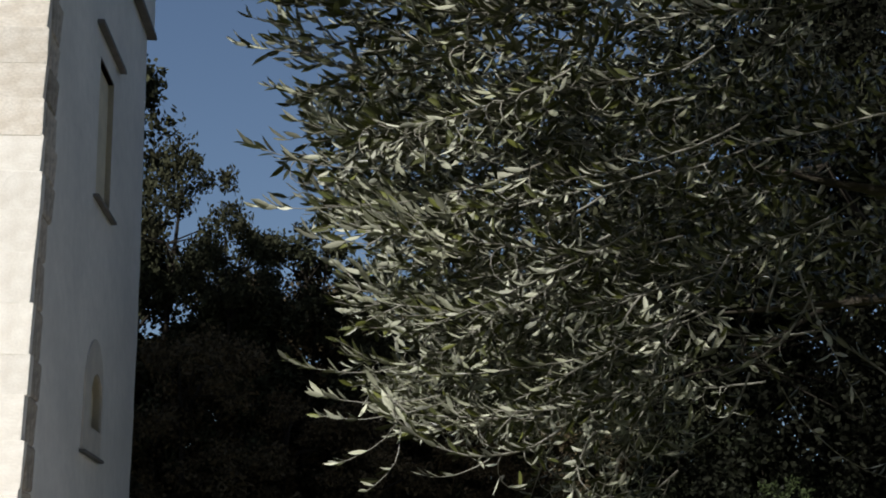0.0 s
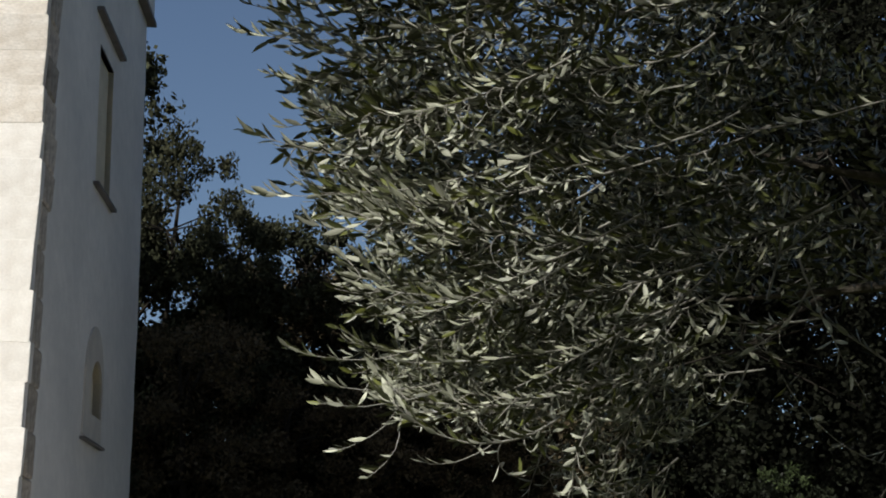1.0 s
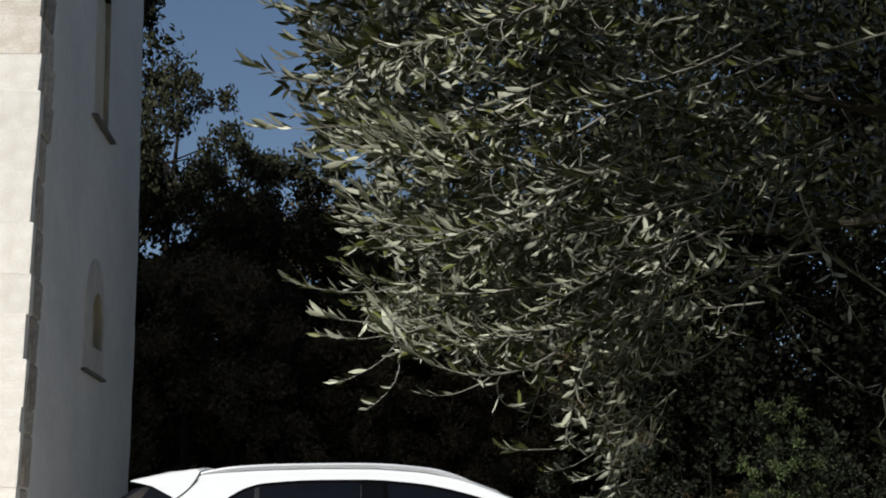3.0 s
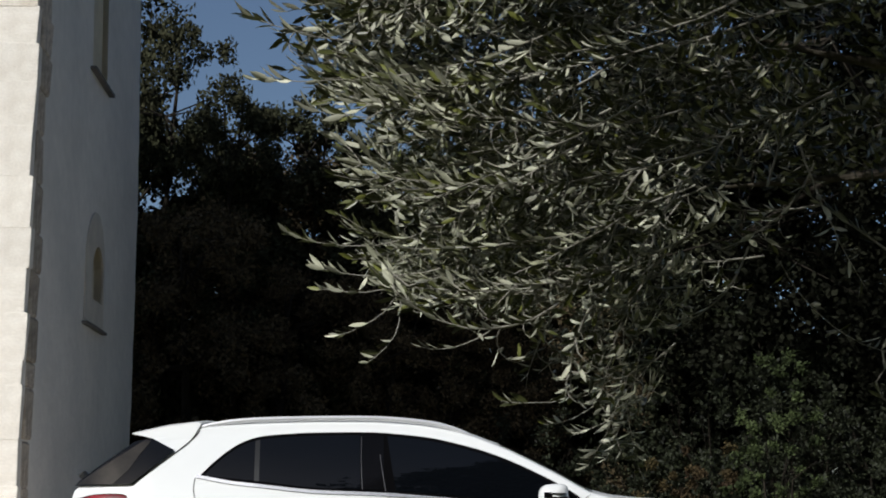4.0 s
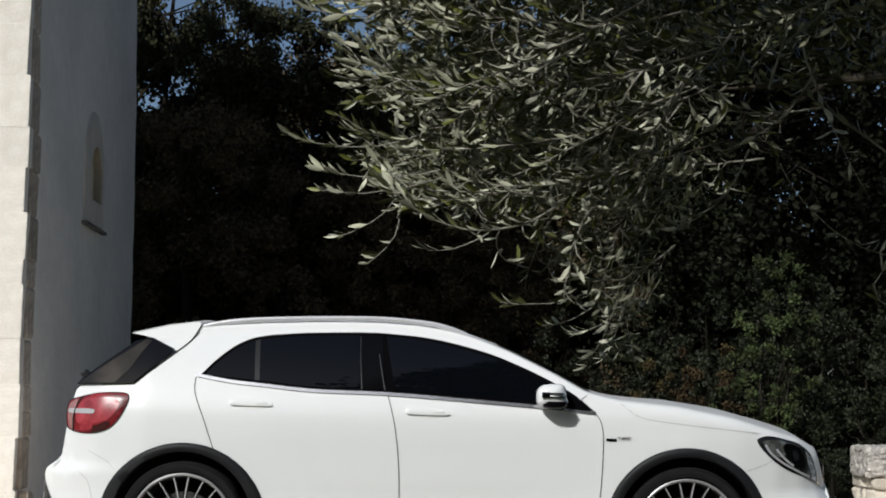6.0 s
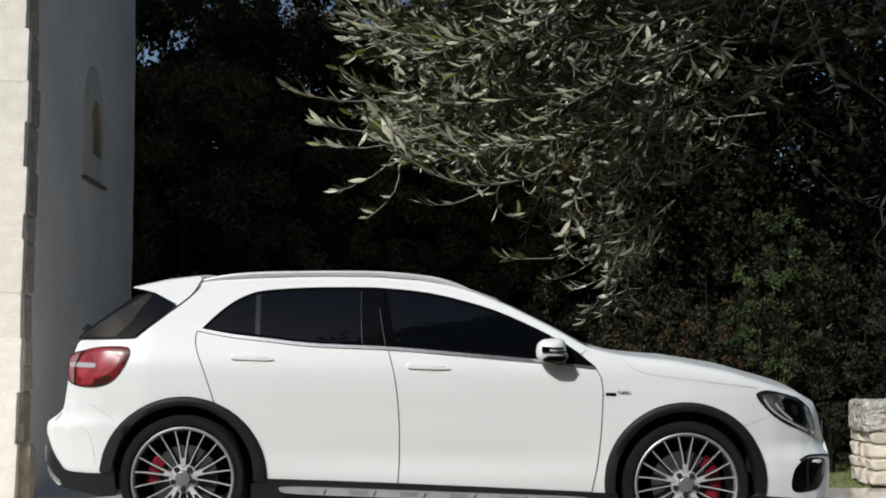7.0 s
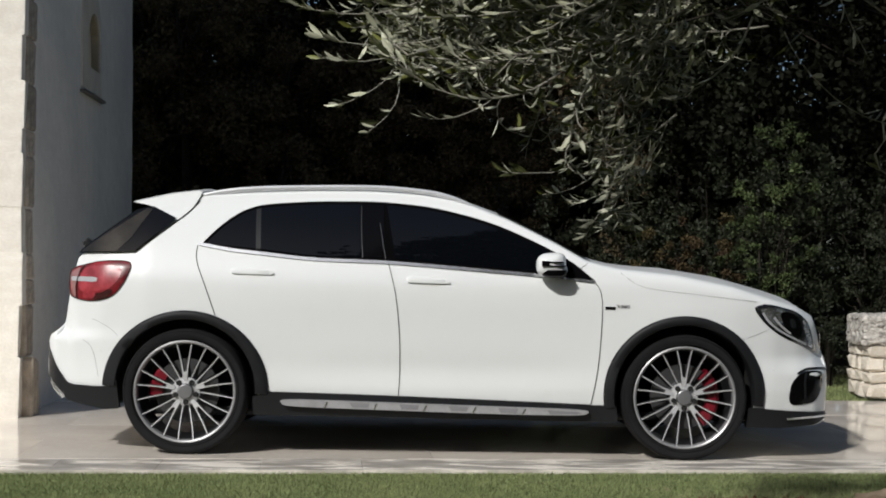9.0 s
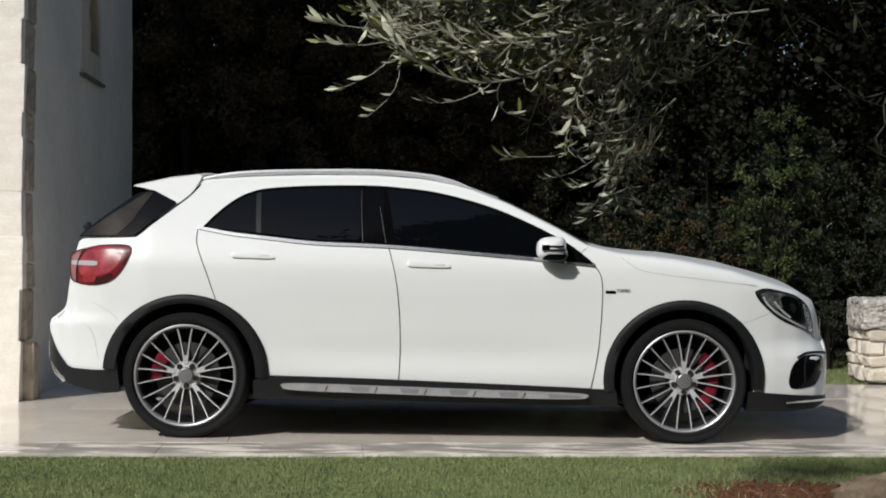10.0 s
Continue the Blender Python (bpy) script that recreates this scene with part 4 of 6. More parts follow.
BELLY = ((-2.215, 0.50), (-2.15, 0.42), (-2.09, 0.33), (-2.04, 0.28), (-1.8, 0.245), (-1.0, 0.215), (0.9, 0.195), (1.65, 0.165), (1.85, 0.163), (2.04, 0.165), (2.12, 0.175), (2.205, 0.215))
INSET = ((0.15, 0.075), (0.28, 0.05), (0.36, 0.034), (0.48, 0.030), (0.62, 0.018), (0.80, 0.002), (0.885, 0.0), (0.93, 0.004), (0.985, 0.020))


def curve_at(table, x):
    return float(np.interp(x, [a for a, _ in table], [b for _, b in table]))


def smooth_at(table, x, r=0.05):
    return sum(curve_at(table, x + k * r) for k in (-1, -0.5, 0, 0.5, 1)) / 5


def half_width(x, z):
    """Half of the car's width at a length x and a height z."""
    bow = smooth_at(PLAN, x, 0.03)
    if x < -1.7 and z < 0.66:      # the rear bumper stands out squarer than the tail above it
        s = min(1.0, (0.66 - z) / 0.07)
        bow += s * s * (3 - 2 * s) * max(0.0, smooth_at(BUMPER, x, 0.02) - bow)
    if x > 1.6 and z < 0.56:       # so does the front bumper below the lamps
        s = min(1.0, (0.56 - z) / 0.12)
        bow += s * s * (3 - 2 * s) * max(0.0, smooth_at(NOSE, x, 0.02) - bow)
    inset = smooth_at(INSET, z, 0.012)
    rise = max(0.0, z - 0.985)
    inset += 0.36 * rise + 0.45 * rise * rise
    # wheel arches flare, the doors are hollow between them
    low = min(1.0, max(0.0, (0.92 - z) / 0.35))
    low = low * low * (3 - 2 * low)
    inset -= low * 0.020 * (math.exp(-((x - REAR) / 0.42) ** 2) + math.exp(-((x - FRONTW) / 0.42) ** 2))
    inset += 0.010 * math.exp(-((z - 0.44) / 0.09) ** 2 - ((x + 0.05) / 0.75) ** 4)
    return max(bow - inset, 0.02)


car = thing("car", "parked white compact crossover car with black sill cladding", "car", (0, 0, 0))


def side_y(x, z, off=0.0, far=False):
    y = half_width(x, z) + off
    return YC + y if far else YC - y


def body_shell():
    bm = bmesh.new()
    xs = np.unique(np.concatenate([np.arange(-2.2, 2.2, 0.022), np.arange(-2.205, -2.04, 0.007), np.arange(2.0, 2.2, 0.009), [-2.213, 2.203]]))
    nv, nt = 46, 12
    grid = []
    for x in xs:
        ze, zb = smooth_at(EDGE, x, 0.030 if x < -2.0 else 0.014), smooth_at(BELLY, x, 0.03)
        ze = max(ze, zb + 0.05)
        r = min(0.035 + 0.03 * min(1.0, max(0.0, (x - 0.8) / 0.3)), (ze - zb) * 0.3)
        col = [(0.0, zb + 0.01), (half_width(x, zb) * 0.6, zb + 0.004)]
        for k in range(nv):
            z = zb + (ze - r - zb) * k / (nv - 1)
            col.append((half_width(x, z), z))
        w, z0 = col[-1]
        cr = smooth_at(CROWN, x)
        for k in range(1, 5):
            t = math.pi / 2 * k / 4
            col.append((w - r * (1 - math.cos(t)), z0 + r * math.sin(t)))
        w2 = col[-1][0]
        for k in range(1, nt + 1):
            f = 1 - k / nt
            col.append((w2 * f, ze + cr * (1 - f ** 2.2)))
        grid.append([(bm.verts.new((x, YC - a, z)), bm.verts.new((x, YC + a, z))) for a, z in col])
    for i in range(len(xs) - 1):
        for j in range(len(grid[0]) - 1):
            for s in (0, 1):
                q = (grid[i][j][s], grid[i + 1][j][s], grid[i + 1][j + 1][s], grid[i][j + 1][s])
                c = sum((v.co for v in q), Vector()) / 4
                if abs(c.y - YC) > 0.5 and min(math.hypot(c.x - REAR, c.z - AXLE), math.hypot(c.x - FRONTW, c.z - AXLE)) < 0.392:
                    continue
                bm.faces.new(q)
    for i in (0, -1):
        cols = grid[i]
        for j in range(len(cols) - 1):
            bm.faces.new((cols[j][0], cols[j + 1][0], cols[j + 1][1], cols[j][1]))
    bmesh.ops.remove_doubles(bm, verts=bm.verts, dist=0.0005)
    return bm


body = part("body", body_shell(), PAINT, car, "glossy white painted body shell", sharp=50)


def rounded(pts, r=0.02, steps=4):
    """Rounds the corners of a closed outline."""
    out = []
    n = len(pts)
    for i in range(n):
        p, a, b = Vector(pts[i]), Vector(pts[i - 1]), Vector(pts[(i + 1) % n])
        da, db = (a - p), (b - p)
        ra = min(r, da.length * 0.45, db.length * 0.45)
        s, e = p + da.normalized() * ra, p + db.normalized() * ra
        for k in range(steps + 1):
            t = k / steps
            out.append(tuple((1 - t) ** 2 * s + 2 * t * (1 - t) * p + t * t * e))
    return out


def flow(pts, n=40, closed=True):
    """A smooth closed line (or open one) through the points."""
    m = len(pts)
    out = []
    span = m if closed else m - 1
    for k in range(n):
        t = k / (n if closed else n - 1) * span
        i = min(int(t), span - 1)
        f = t - i
        g = [Vector(pts[(i + o) % m] if closed else pts[max(0, min(m - 1, i + o))]) for o in (-1, 0, 1, 2)]
        out.append(tuple(0.5 * (2 * g[1] + (g[2] - g[0]) * f + (2 * g[0] - 5 * g[1] + 4 * g[2] - g[3]) * f * f + (3 * g[1] - g[0] - 3 * g[2] + g[3]) * f ** 3)))
    return out


def side_patch(name, outline, material, off, thick=0.01, parent=None, label="", far=False, step=0.05, edge=0.0):
    """A panel that lies on the car's side over the outline (x, z), off metres proud of it."""
    bm = bmesh.new()
    bm.faces.new([bm.verts.new((x, 0, z)) for x, z in outline])
    xs, zs = [p[0] for p in outline], [p[1] for p in outline]
    for axis, lo, hi in ((0, min(xs), max(xs)), (2, min(zs), max(zs))):
        c = lo + step
        while c < hi - 0.01:
            no = [0, 0, 0]
            no[axis] = 1
            co = [0, 0, 0]
            co[axis] = c
            bmesh.ops.bisect_plane(bm, geom=bm.verts[:] + bm.edges[:] + bm.faces[:], plane_co=co, plane_no=no, dist=1e-5)
            c += step
    bmesh.ops.triangulate(bm, faces=[f for f in bm.faces if len(f.verts) > 4])
    border = {v for e in bm.edges if e.is_boundary for v in e.verts}
    top = bm.verts[:]
    r = bmesh.ops.extrude_face_region(bm, geom=bm.faces[:])
    low = [g for g in r["geom"] if isinstance(g, bmesh.types.BMVert)]
    for v in low:
        v.co.y = side_y(v.co.x, v.co.z, off - thick, far)
    for v in top:
        v.co.y = side_y(v.co.x, v.co.z, off - (edge if v in border else 0.0), far)
    return part(name, bm, material, parent or car, label, sharp=40)


def side_strip(bm, line, width, off, far=False, height=0.002):
    """A thin strip along a line (x, z) on the car's side."""
    n = len(line)
    prev = None
    for i in range(n):
        a, b = Vector(line[max(i - 1, 0)]), Vector(line[min(i + 1, n - 1)])
        d = (b - a).normalized()
        s = Vector((-d.y, d.x)) * width / 2
        ring = []
        for k, o in ((1, off), (-1, off), (-1, off - height * 4), (1, off - height * 4)):
            x, z = line[i][0] + s.x * k, line[i][1] + s.y * k
            ring.append(bm.verts.new((x, side_y(x, z, o, far), z)))
        if prev:
            for k in range(4):
                bm.faces.new((prev[k], prev[(k + 1) % 4], ring[(k + 1) % 4], ring[k]))
        else:
            bm.faces.new(ring)
        prev = ring
    bm.faces.new(prev[::-1])


def both(fn):
    for far in (False, True):
        fn(far)


# doors: panels over the shell, with dark gaps round them
belt = ((-1.33, 1.125), (-1.15, 1.093), (-0.97, 1.074), (-0.69, 1.047), (-0.295, 1.034), (0.13, 1.004), (0.52, 0.974), (0.82, 0.945))
rear_line = flow(((-1.335, 1.115), (-1.334, 1.035), (-1.276, 0.885), (-1.215, 0.715)), 14, False)
mid_line = flow(((-0.297, 1.04), (-0.254, 0.871), (-0.23, 0.658), (-0.226, 0.45), (-0.232, 0.31)), 14, False)
front_line = flow(((0.816, 0.948), (0.853, 0.885), (0.862, 0.763), (0.846, 0.488), (0.81, 0.28)), 16, False)


def gaps(far):
    for line in (rear_line, mid_line, front_line):
        bm = bmesh.new()
        side_strip(bm, line, 0.0040, 0.003, far)
        part("door_gap", bm, SEAM, body)
    bm = bmesh.new()
    side_strip(bm, flow(((-0.93, 0.325), (-0.232, 0.309), (0.81, 0.275)), 12, False), 0.008, 0.0015, far)
    part("door_gap", bm, SEAM, body)
    bm = bmesh.new()
    side_strip(bm, flow(((0.962, 0.993), (1.0, 0.962), (1.05, 0.930), (1.149, 0.905), (1.496, 0.866), (1.70, 0.845)), 30, False), 0.0011, 0.0012, far)
    part("bonnet_gap", bm, SEAM, body)
    bm = bmesh.new()
    side_strip(bm, flow(((0.745, 1.012), (0.765, 1.028), (0.785, 1.042)), 6, False), 0.003, 0.002, far)
    part("pillar_gap", bm, SEAM, body)
    bm = bmesh.new()
    side_strip(bm, flow(((-1.90, 0.71), (-1.80, 0.66), (-1.76, 0.62)), 8, False), 0.0009, 0.0012, far)
    part("bumper_gap", bm, SEAM, body)
    bm = bmesh.new()
    side_strip(bm, flow(((1.80, 0.71), (1.70, 0.665), (1.62, 0.64)), 8, False), 0.0009, 0.0012, far)
    part("bumper_gap", bm, SEAM, body)
    bm = bmesh.new()
    side_strip(bm, flow(((-1.95, 0.595), (-1.90, 0.55), (-1.875, 0.46), (-1.862, 0.39)), 10, False), 0.0008, 0.0012, far)
    part("bumper_vent_line", bm, SEAM, body)
    bm = bmesh.new()
    side_strip(bm, flow(((-1.332, 1.405), (-1.350, 1.365), (-1.390, 1.315), (-1.447, 1.262), (-1.67, 1.078)), 18, False), 0.0045, 0.007, far)
    part("tailgate_gap", bm, SEAM, body)


both(gaps)

dlo = [(-1.323, 1.113), (-1.232, 1.212), (-1.142, 1.286), (-1.063, 1.326), (-0.985, 1.346), (-0.85, 1.359), (-0.705, 1.367), (-0.439, 1.371), (-0.289, 1.365), (-0.073, 1.342), (0.127, 1.297), (0.292, 1.246), (0.455, 1.177), (0.602, 1.104), (0.713, 1.038), (0.822, 0.948),
       (0.518, 0.979), (0.129, 1.009), (-0.295, 1.039), (-0.687, 1.050), (-0.965, 1.079)]
dlo = flow(dlo[:16], 64, False) + flow(dlo[16:] + dlo[:1], 24, False)[:-1]


def clip(pts, x0, x1, shrink=0.0):
    """The part of an outline between two slanting cuts (x at the top, x at the foot)."""
    bm = bmesh.new()
    bm.faces.new([bm.verts.new((x, 0, z)) for x, z in pts])
    for (xt, xb), sgn in ((x0, -1), (x1, 1)):
        n = Vector((1.37 - 1.0, 0, -(xt - xb))).normalized() * sgn
        bmesh.ops.bisect_plane(bm, geom=bm.verts[:] + bm.edges[:] + bm.faces[:], plane_co=(xb, 0, 1.0), plane_no=n, clear_outer=True)
    f = max(bm.faces, key=lambda g: g.calc_area())
    out = [(l.vert.co.x, l.vert.co.z) for l in f.loops]
    bm.free()
    return out


def shrunk(pts, d):
    c = Vector((sum(p[0] for p in pts) / len(pts), sum(p[1] for p in pts) / len(pts)))
    out = []
    n = len(pts)
    for i in range(n):
        a, b = Vector(pts[i - 1]), Vector(pts[(i + 1) % n])
        t = (b - a).normalized()
        s = Vector((-t.y, t.x))
        p = Vector(pts[i])
        q = p + s * d
        out.append(tuple(q if (q - c).length < (p - c).length else p - s * d))
    return out


def glazing(far):
    side_patch("window_surround", dlo, SURROUND, 0.004, 0.008, body, "black window surround", far)
    inner = shrunk(dlo, 0.017)
    for name, a, b in (("quarter_window", (-2, -2), (-1.03, -1.005)), ("rear_window", (-1.012, -0.987), (-0.46, -0.44)), ("front_window", (-0.315, -0.245), (0.70, 0.70))):
        side_patch(name, clip(inner, a, b), GLASS, 0.0065, 0.004, body, "dark tinted side window", far)
    side_patch("quarter_divider", clip(inner, (-1.034, -1.009), (-1.008, -0.983)), DIVIDER, 0.0072, 0.004, body, "grey divider bar", far)
    side_patch("pillar_trim", clip(inner, (-0.448, -0.432), (-0.330, -0.318)), GLOSS, 0.0075, 0.004, body, "black pillar", far)
    bm = bmesh.new()
    side_strip(bm, flow(belt, 40, False), 0.017, 0.009, far, 0.003)
    part("window_trim", bm, CHROME, body, "satin silver window strip")
    # thin grey strips stand in for the highlights along the pillar edges
    for line in (((-0.452, 1.345), (-0.446, 1.20), (-0.434, 1.058)), ((-0.347, 1.25), (-0.325, 1.13), (-0.308, 1.05))):
        bm = bmesh.new()
        side_strip(bm, flow(line, 10, False), 0.0026, 0.010, far, 0.002)
        part("pillar_edge_highlight", bm, GUNMETAL, body)
    # roof rail
    bm = bmesh.new()
    pts = []
    for x, lift in ((-1.375, 0.0), (-1.30, 0.012), (-1.15, 0.021), (-0.9, 0.024), (-0.4, 0.024), (-0.1, 0.022), (0.03, 0.016), (0.12, 0.008), (0.17, -0.002)):
        z = smooth_at(EDGE, x, 0.014)
        w = half_width(x, z - 0.02) - 0.012
        pts.append((x, YC + w if far else YC - w, z + lift - 0.006))
    tube(bm, flow(pts, 40, False), [0.006 + 0.009 * min(1, 4 * min(k, 39 - k) / 39) for k in range(40)], 10)
    part("roof_rail", bm, SILVER, body, "silver roof rail")


both(glazing)
# rear screen side glass, tail spoiler, wiper
hatch = [(-2.0, 1.066), (-1.965, 1.102), (-1.69, 1.310), (-1.60, 1.330), (-1.466, 1.264), (-1.675, 1.078)]
def rear_sides(far):
    edge = side_patch("rear_screen_side", rounded(hatch, 0.01), GLASS, 0.019, 0.025, body, "black rear screen edge", far)
    side_patch("rear_glass_edge", rounded([(-1.985, 1.073), (-1.775, 1.078), (-1.700, 1.155), (-1.640, 1.255), (-1.600, 1.312), (-1.630, 1.322), (-1.80, 1.205), (-1.955, 1.098)], 0.008), SMOKED, 0.0215, 0.004, edge, "brownish rear glass", far)


both(rear_sides)
bm = bmesh.new()
rows = []
for k in range(9):
    x = -1.93 + 0.25 * k / 8
    z = smooth_at(EDGE, x, 0.014)
    w = half_width(x, z - 0.03) - 0.004
    rows.append([bm.verts.new((x - 0.004, YC + w * j / 8, z + 0.006 + smooth_at(CROWN, x) * (1 - abs(j / 8) ** 2.2))) for j in range(-8, 9)])
for a, b in zip(rows, rows[1:]):
    for j in range(16):
        bm.faces.new((a[j], a[j + 1], b[j + 1], b[j]))
bmesh.ops.solidify(bm, geom=bm.faces[:], thickness=0.004)
part("rear_screen", bm, GLASS, body, "dark rear screen")
bm = bmesh.new()
prof = ((-1.765, 1.352), (-1.70, 1.367), (-1.57, 1.397), (-1.36, 1.421), (-1.338, 1.412), (-1.372, 1.345), (-1.425, 1.290), (-1.452, 1.262), (-1.59, 1.312), (-1.70, 1.340))
secs = []
for k in range(-8, 9):
    f = k / 8
    w = 0.705
    secs.append([bm.verts.new((x + 0.05 * abs(f) ** 3 * (1 if x < -1.5 else 0), YC + f * (w - max(0, z - 1.30) * 0.35), z + 0.035 * (1 - f * f))) for x, z in prof])
for a, b in zip(secs, secs[1:]):
    for i in range(len(prof)):
        j = (i + 1) % len(prof)
        bm.faces.new((a[i], b[i], b[j], a[j]))
bm.faces.new(secs[0]), bm.faces.new(secs[-1][::-1])
part("roof_spoiler", bm, PAINT, body, "white roof spoiler", sharp=30)
bm = bmesh.new()
tube(bm, [(-2.05, YC - 0.02, 1.075), (-2.11, YC - 0.02, 1.120), (-2.135, YC - 0.02, 1.138), (-2.16, YC - 0.02, 1.128)], [0.022, 0.022, 0.026, 0.012], 8)
tube(bm, [(-2.12, YC - 0.02, 1.135), (-2.05, YC + 0.25, 1.15)], [0.008, 0.005], 6)
part("rear_wiper", bm, CLAD, body, "black rear wiper")

# lamps
tail = flow(((-2.045, 0.955), (-2.02, 0.984), (-1.95, 1.004), (-1.86, 1.022), (-1.735, 1.026), (-1.69, 1.008), (-1.70, 0.955), (-1.735, 0.890), (-1.785, 0.838), (-1.85, 0.812), (-1.93, 0.806), (-2.015, 0.822), (-2.045, 0.855)), 60)


def lamps(far):
    lamp = side_patch("tail_lamp", tail, REDLENS, 0.008, 0.02, body, "red rear lamp with a pale bar", far, 0.03, 0.006)
    side_patch("main_lens", flow(((-1.945, 0.985), (-1.85, 0.998), (-1.76, 0.995), (-1.74, 0.955), (-1.775, 0.90), (-1.83, 0.868), (-1.96, 0.855), (-1.985, 0.91)), 32), DARKRED, 0.0098, 0.004, lamp, "bright red lens", far, 0.03)
    side_patch("side_lens", flow(((-2.038, 0.945), (-2.012, 0.975), (-1.98, 0.985), (-2.00, 0.92), (-2.006, 0.875), (-2.002, 0.828), (-2.03, 0.85)), 28), PINKLENS, 0.0098, 0.004, lamp, "pale red lens", far, 0.03)
    side_patch("lamp_bar", rounded([(-2.035, 0.937), (-1.90, 0.937), (-1.872, 0.932), (-1.876, 0.912), (-1.90, 0.910), (-2.035, 0.914)], 0.006), CLEARLENS, 0.0125, 0.004, lamp, "pale indicator bar", far, 0.03)
    side_patch("lower_lens", flow(((-1.955, 0.848), (-1.92, 0.856), (-1.885, 0.85), (-1.89, 0.826), (-1.92, 0.818), (-1.955, 0.824)), 24), DARKRED, 0.0102, 0.004, lamp, "bright red lower lens", far, 0.03)
    side_patch("lens_foot", flow(((-1.885, 0.846), (-1.85, 0.852), (-1.80, 0.872), (-1.785, 0.855), (-1.835, 0.822), (-1.885, 0.814)), 24), SHADELENS, 0.0100, 0.004, lamp, "dark red lamp corner", far, 0.03)
    bm = bmesh.new()
    side_strip(bm, flow(((-1.955, 1.0), (-1.983, 0.957), (-2.0, 0.89), (-1.998, 0.82)), 10, False), 0.006, 0.0135, far)
    part("lens_joint", bm, SEAM, lamp)
    bm = bmesh.new()
    side_strip(bm, tail + tail[:2], 0.004, 0.006, far)
    part("lamp_gap", bm, SEAM, lamp)
    head = flow(((1.692, 0.802), (1.705, 0.822), (1.767, 0.832), (1.891, 0.806), (1.946, 0.785), (2.012, 0.731), (2.044, 0.656), (2.070, 0.566), (1.975, 0.606), (1.869, 0.647), (1.791, 0.694), (1.727, 0.751)), 72)
    hl = side_patch("headlamp", head, LAMPDARK, 0.006, 0.02, body, "dark-rimmed headlamp with clear lens", far, 0.03, 0.004)
    side_patch("lamp_reflector", flow(((1.722, 0.803), (1.80, 0.812), (1.868, 0.797), (1.872, 0.765), (1.845, 0.728), (1.80, 0.722), (1.752, 0.765)), 32), LAMPSILVER, 0.0085, 0.004, hl, "silvery reflector", far, 0.03)
    side_patch("lamp_projector", flow(((1.840, 0.785), (1.90, 0.786), (1.945, 0.755), (1.968, 0.70), (1.962, 0.658), (1.925, 0.662), (1.885, 0.690), (1.852, 0.735)), 28), GLOSS, 0.0105, 0.004, hl, "round dark projector", far, 0.03)
    side_patch("projector_lens", flow(((1.893, 0.752), (1.918, 0.748), (1.932, 0.722), (1.922, 0.700), (1.900, 0.712)), 20), LAMPDARK, 0.0125, 0.004, hl, "glassy lens", far, 0.03)
    side_patch("light_strip", flow(((1.975, 0.750), (2.006, 0.715), (2.028, 0.660), (2.050, 0.590), (2.018, 0.604), (2.000, 0.655), (1.985, 0.705)), 28), LAMPSILVER, 0.009, 0.004, hl, "clear light strip", far, 0.03)
    for line in (((1.735, 0.785), (1.765, 0.742), (1.83, 0.692), (1.93, 0.642), (2.0, 0.612)), ((1.80, 0.760), (1.845, 0.712), (1.90, 0.672))):
        bm = bmesh.new()
        side_strip(bm, flow(line, 14, False), 0.011, 0.0115, far)
        part("light_guide", bm, CLEARLENS, hl, "bright light guide")
    # bumper intakes
    intake = flow(((1.895, 0.315), (1.900, 0.375), (1.920, 0.420), (1.966, 0.458), (2.03, 0.470), (2.085, 0.464), (2.108, 0.452), (2.108, 0.42), (2.098, 0.365), (2.06, 0.305), (1.99, 0.286), (1.918, 0.285)), 50)
    vent = side_patch("bumper_intake", intake, GLOSS, 0.003, 0.006, body, "black air intake in the bumper", far, 0.03)
    bm = bmesh.new()
    side_strip(bm, flow(((1.94, 0.455), (2.0, 0.480), (2.10, 0.480), (2.16, 0.468)), 14, False), 0.010, 0.007, far, 0.004)
    part("intake_fin", bm, CLAD, vent)
    bm = bmesh.new()
    side_strip(bm, flow(((1.99, 0.46), (1.985, 0.40), (1.99, 0.32)), 8, False), 0.010, 0.012, far, 0.003)
    part("intake_bar", bm, CLAD, vent)
    # front splitter and rear valance
    side_patch("front_splitter", rounded([(1.655, 0.160), (1.665, 0.272), (1.73, 0.266), (1.90, 0.252), (2.08, 0.240), (2.185, 0.232), (2.15, 0.200), (2.06, 0.170), (1.85, 0.156)], 0.012), CLAD, 0.012, 0.03, body, "black front splitter", far)
    bm = bmesh.new()
    side_strip(bm, flow(((1.88, 0.208), (1.98, 0.214), (2.08, 0.216), (2.165, 0.212)), 14, False), 0.011, 0.030, far, 0.006)
    part("splitter_blade", bm, CHROME, body, "silver splitter blade")
    side_patch("rear_valance", rounded([(-2.172, 0.545), (-2.10, 0.430), (-2.045, 0.362), (-2.01, 0.350), (-1.90, 0.344), (-1.80, 0.346), (-1.76, 0.40), (-1.745, 0.225), (-1.83, 0.218), (-1.95, 0.240), (-2.05, 0.262), (-2.085, 0.33), (-2.19, 0.53)], 0.012), CLAD, 0.012, 0.03, body, "black rear valance", far)
    side_patch("valance_edge", rounded([(-2.186, 0.570), (-2.155, 0.515), (-2.060, 0.372), (-2.075, 0.30), (-2.205, 0.43), (-2.2145, 0.55)], 0.008), CLAD, 0.012, 0.02, body, "black valance edge", far, 0.02)
    side = 1 if far else -1
    bm = bmesh.new()
    prof = [(-2.200, 0.475), (-2.198, 0.40), (-2.160, 0.320), (-2.098, 0.256), (-2.075, 0.272), (-2.115, 0.37), (-2.165, 0.475)]
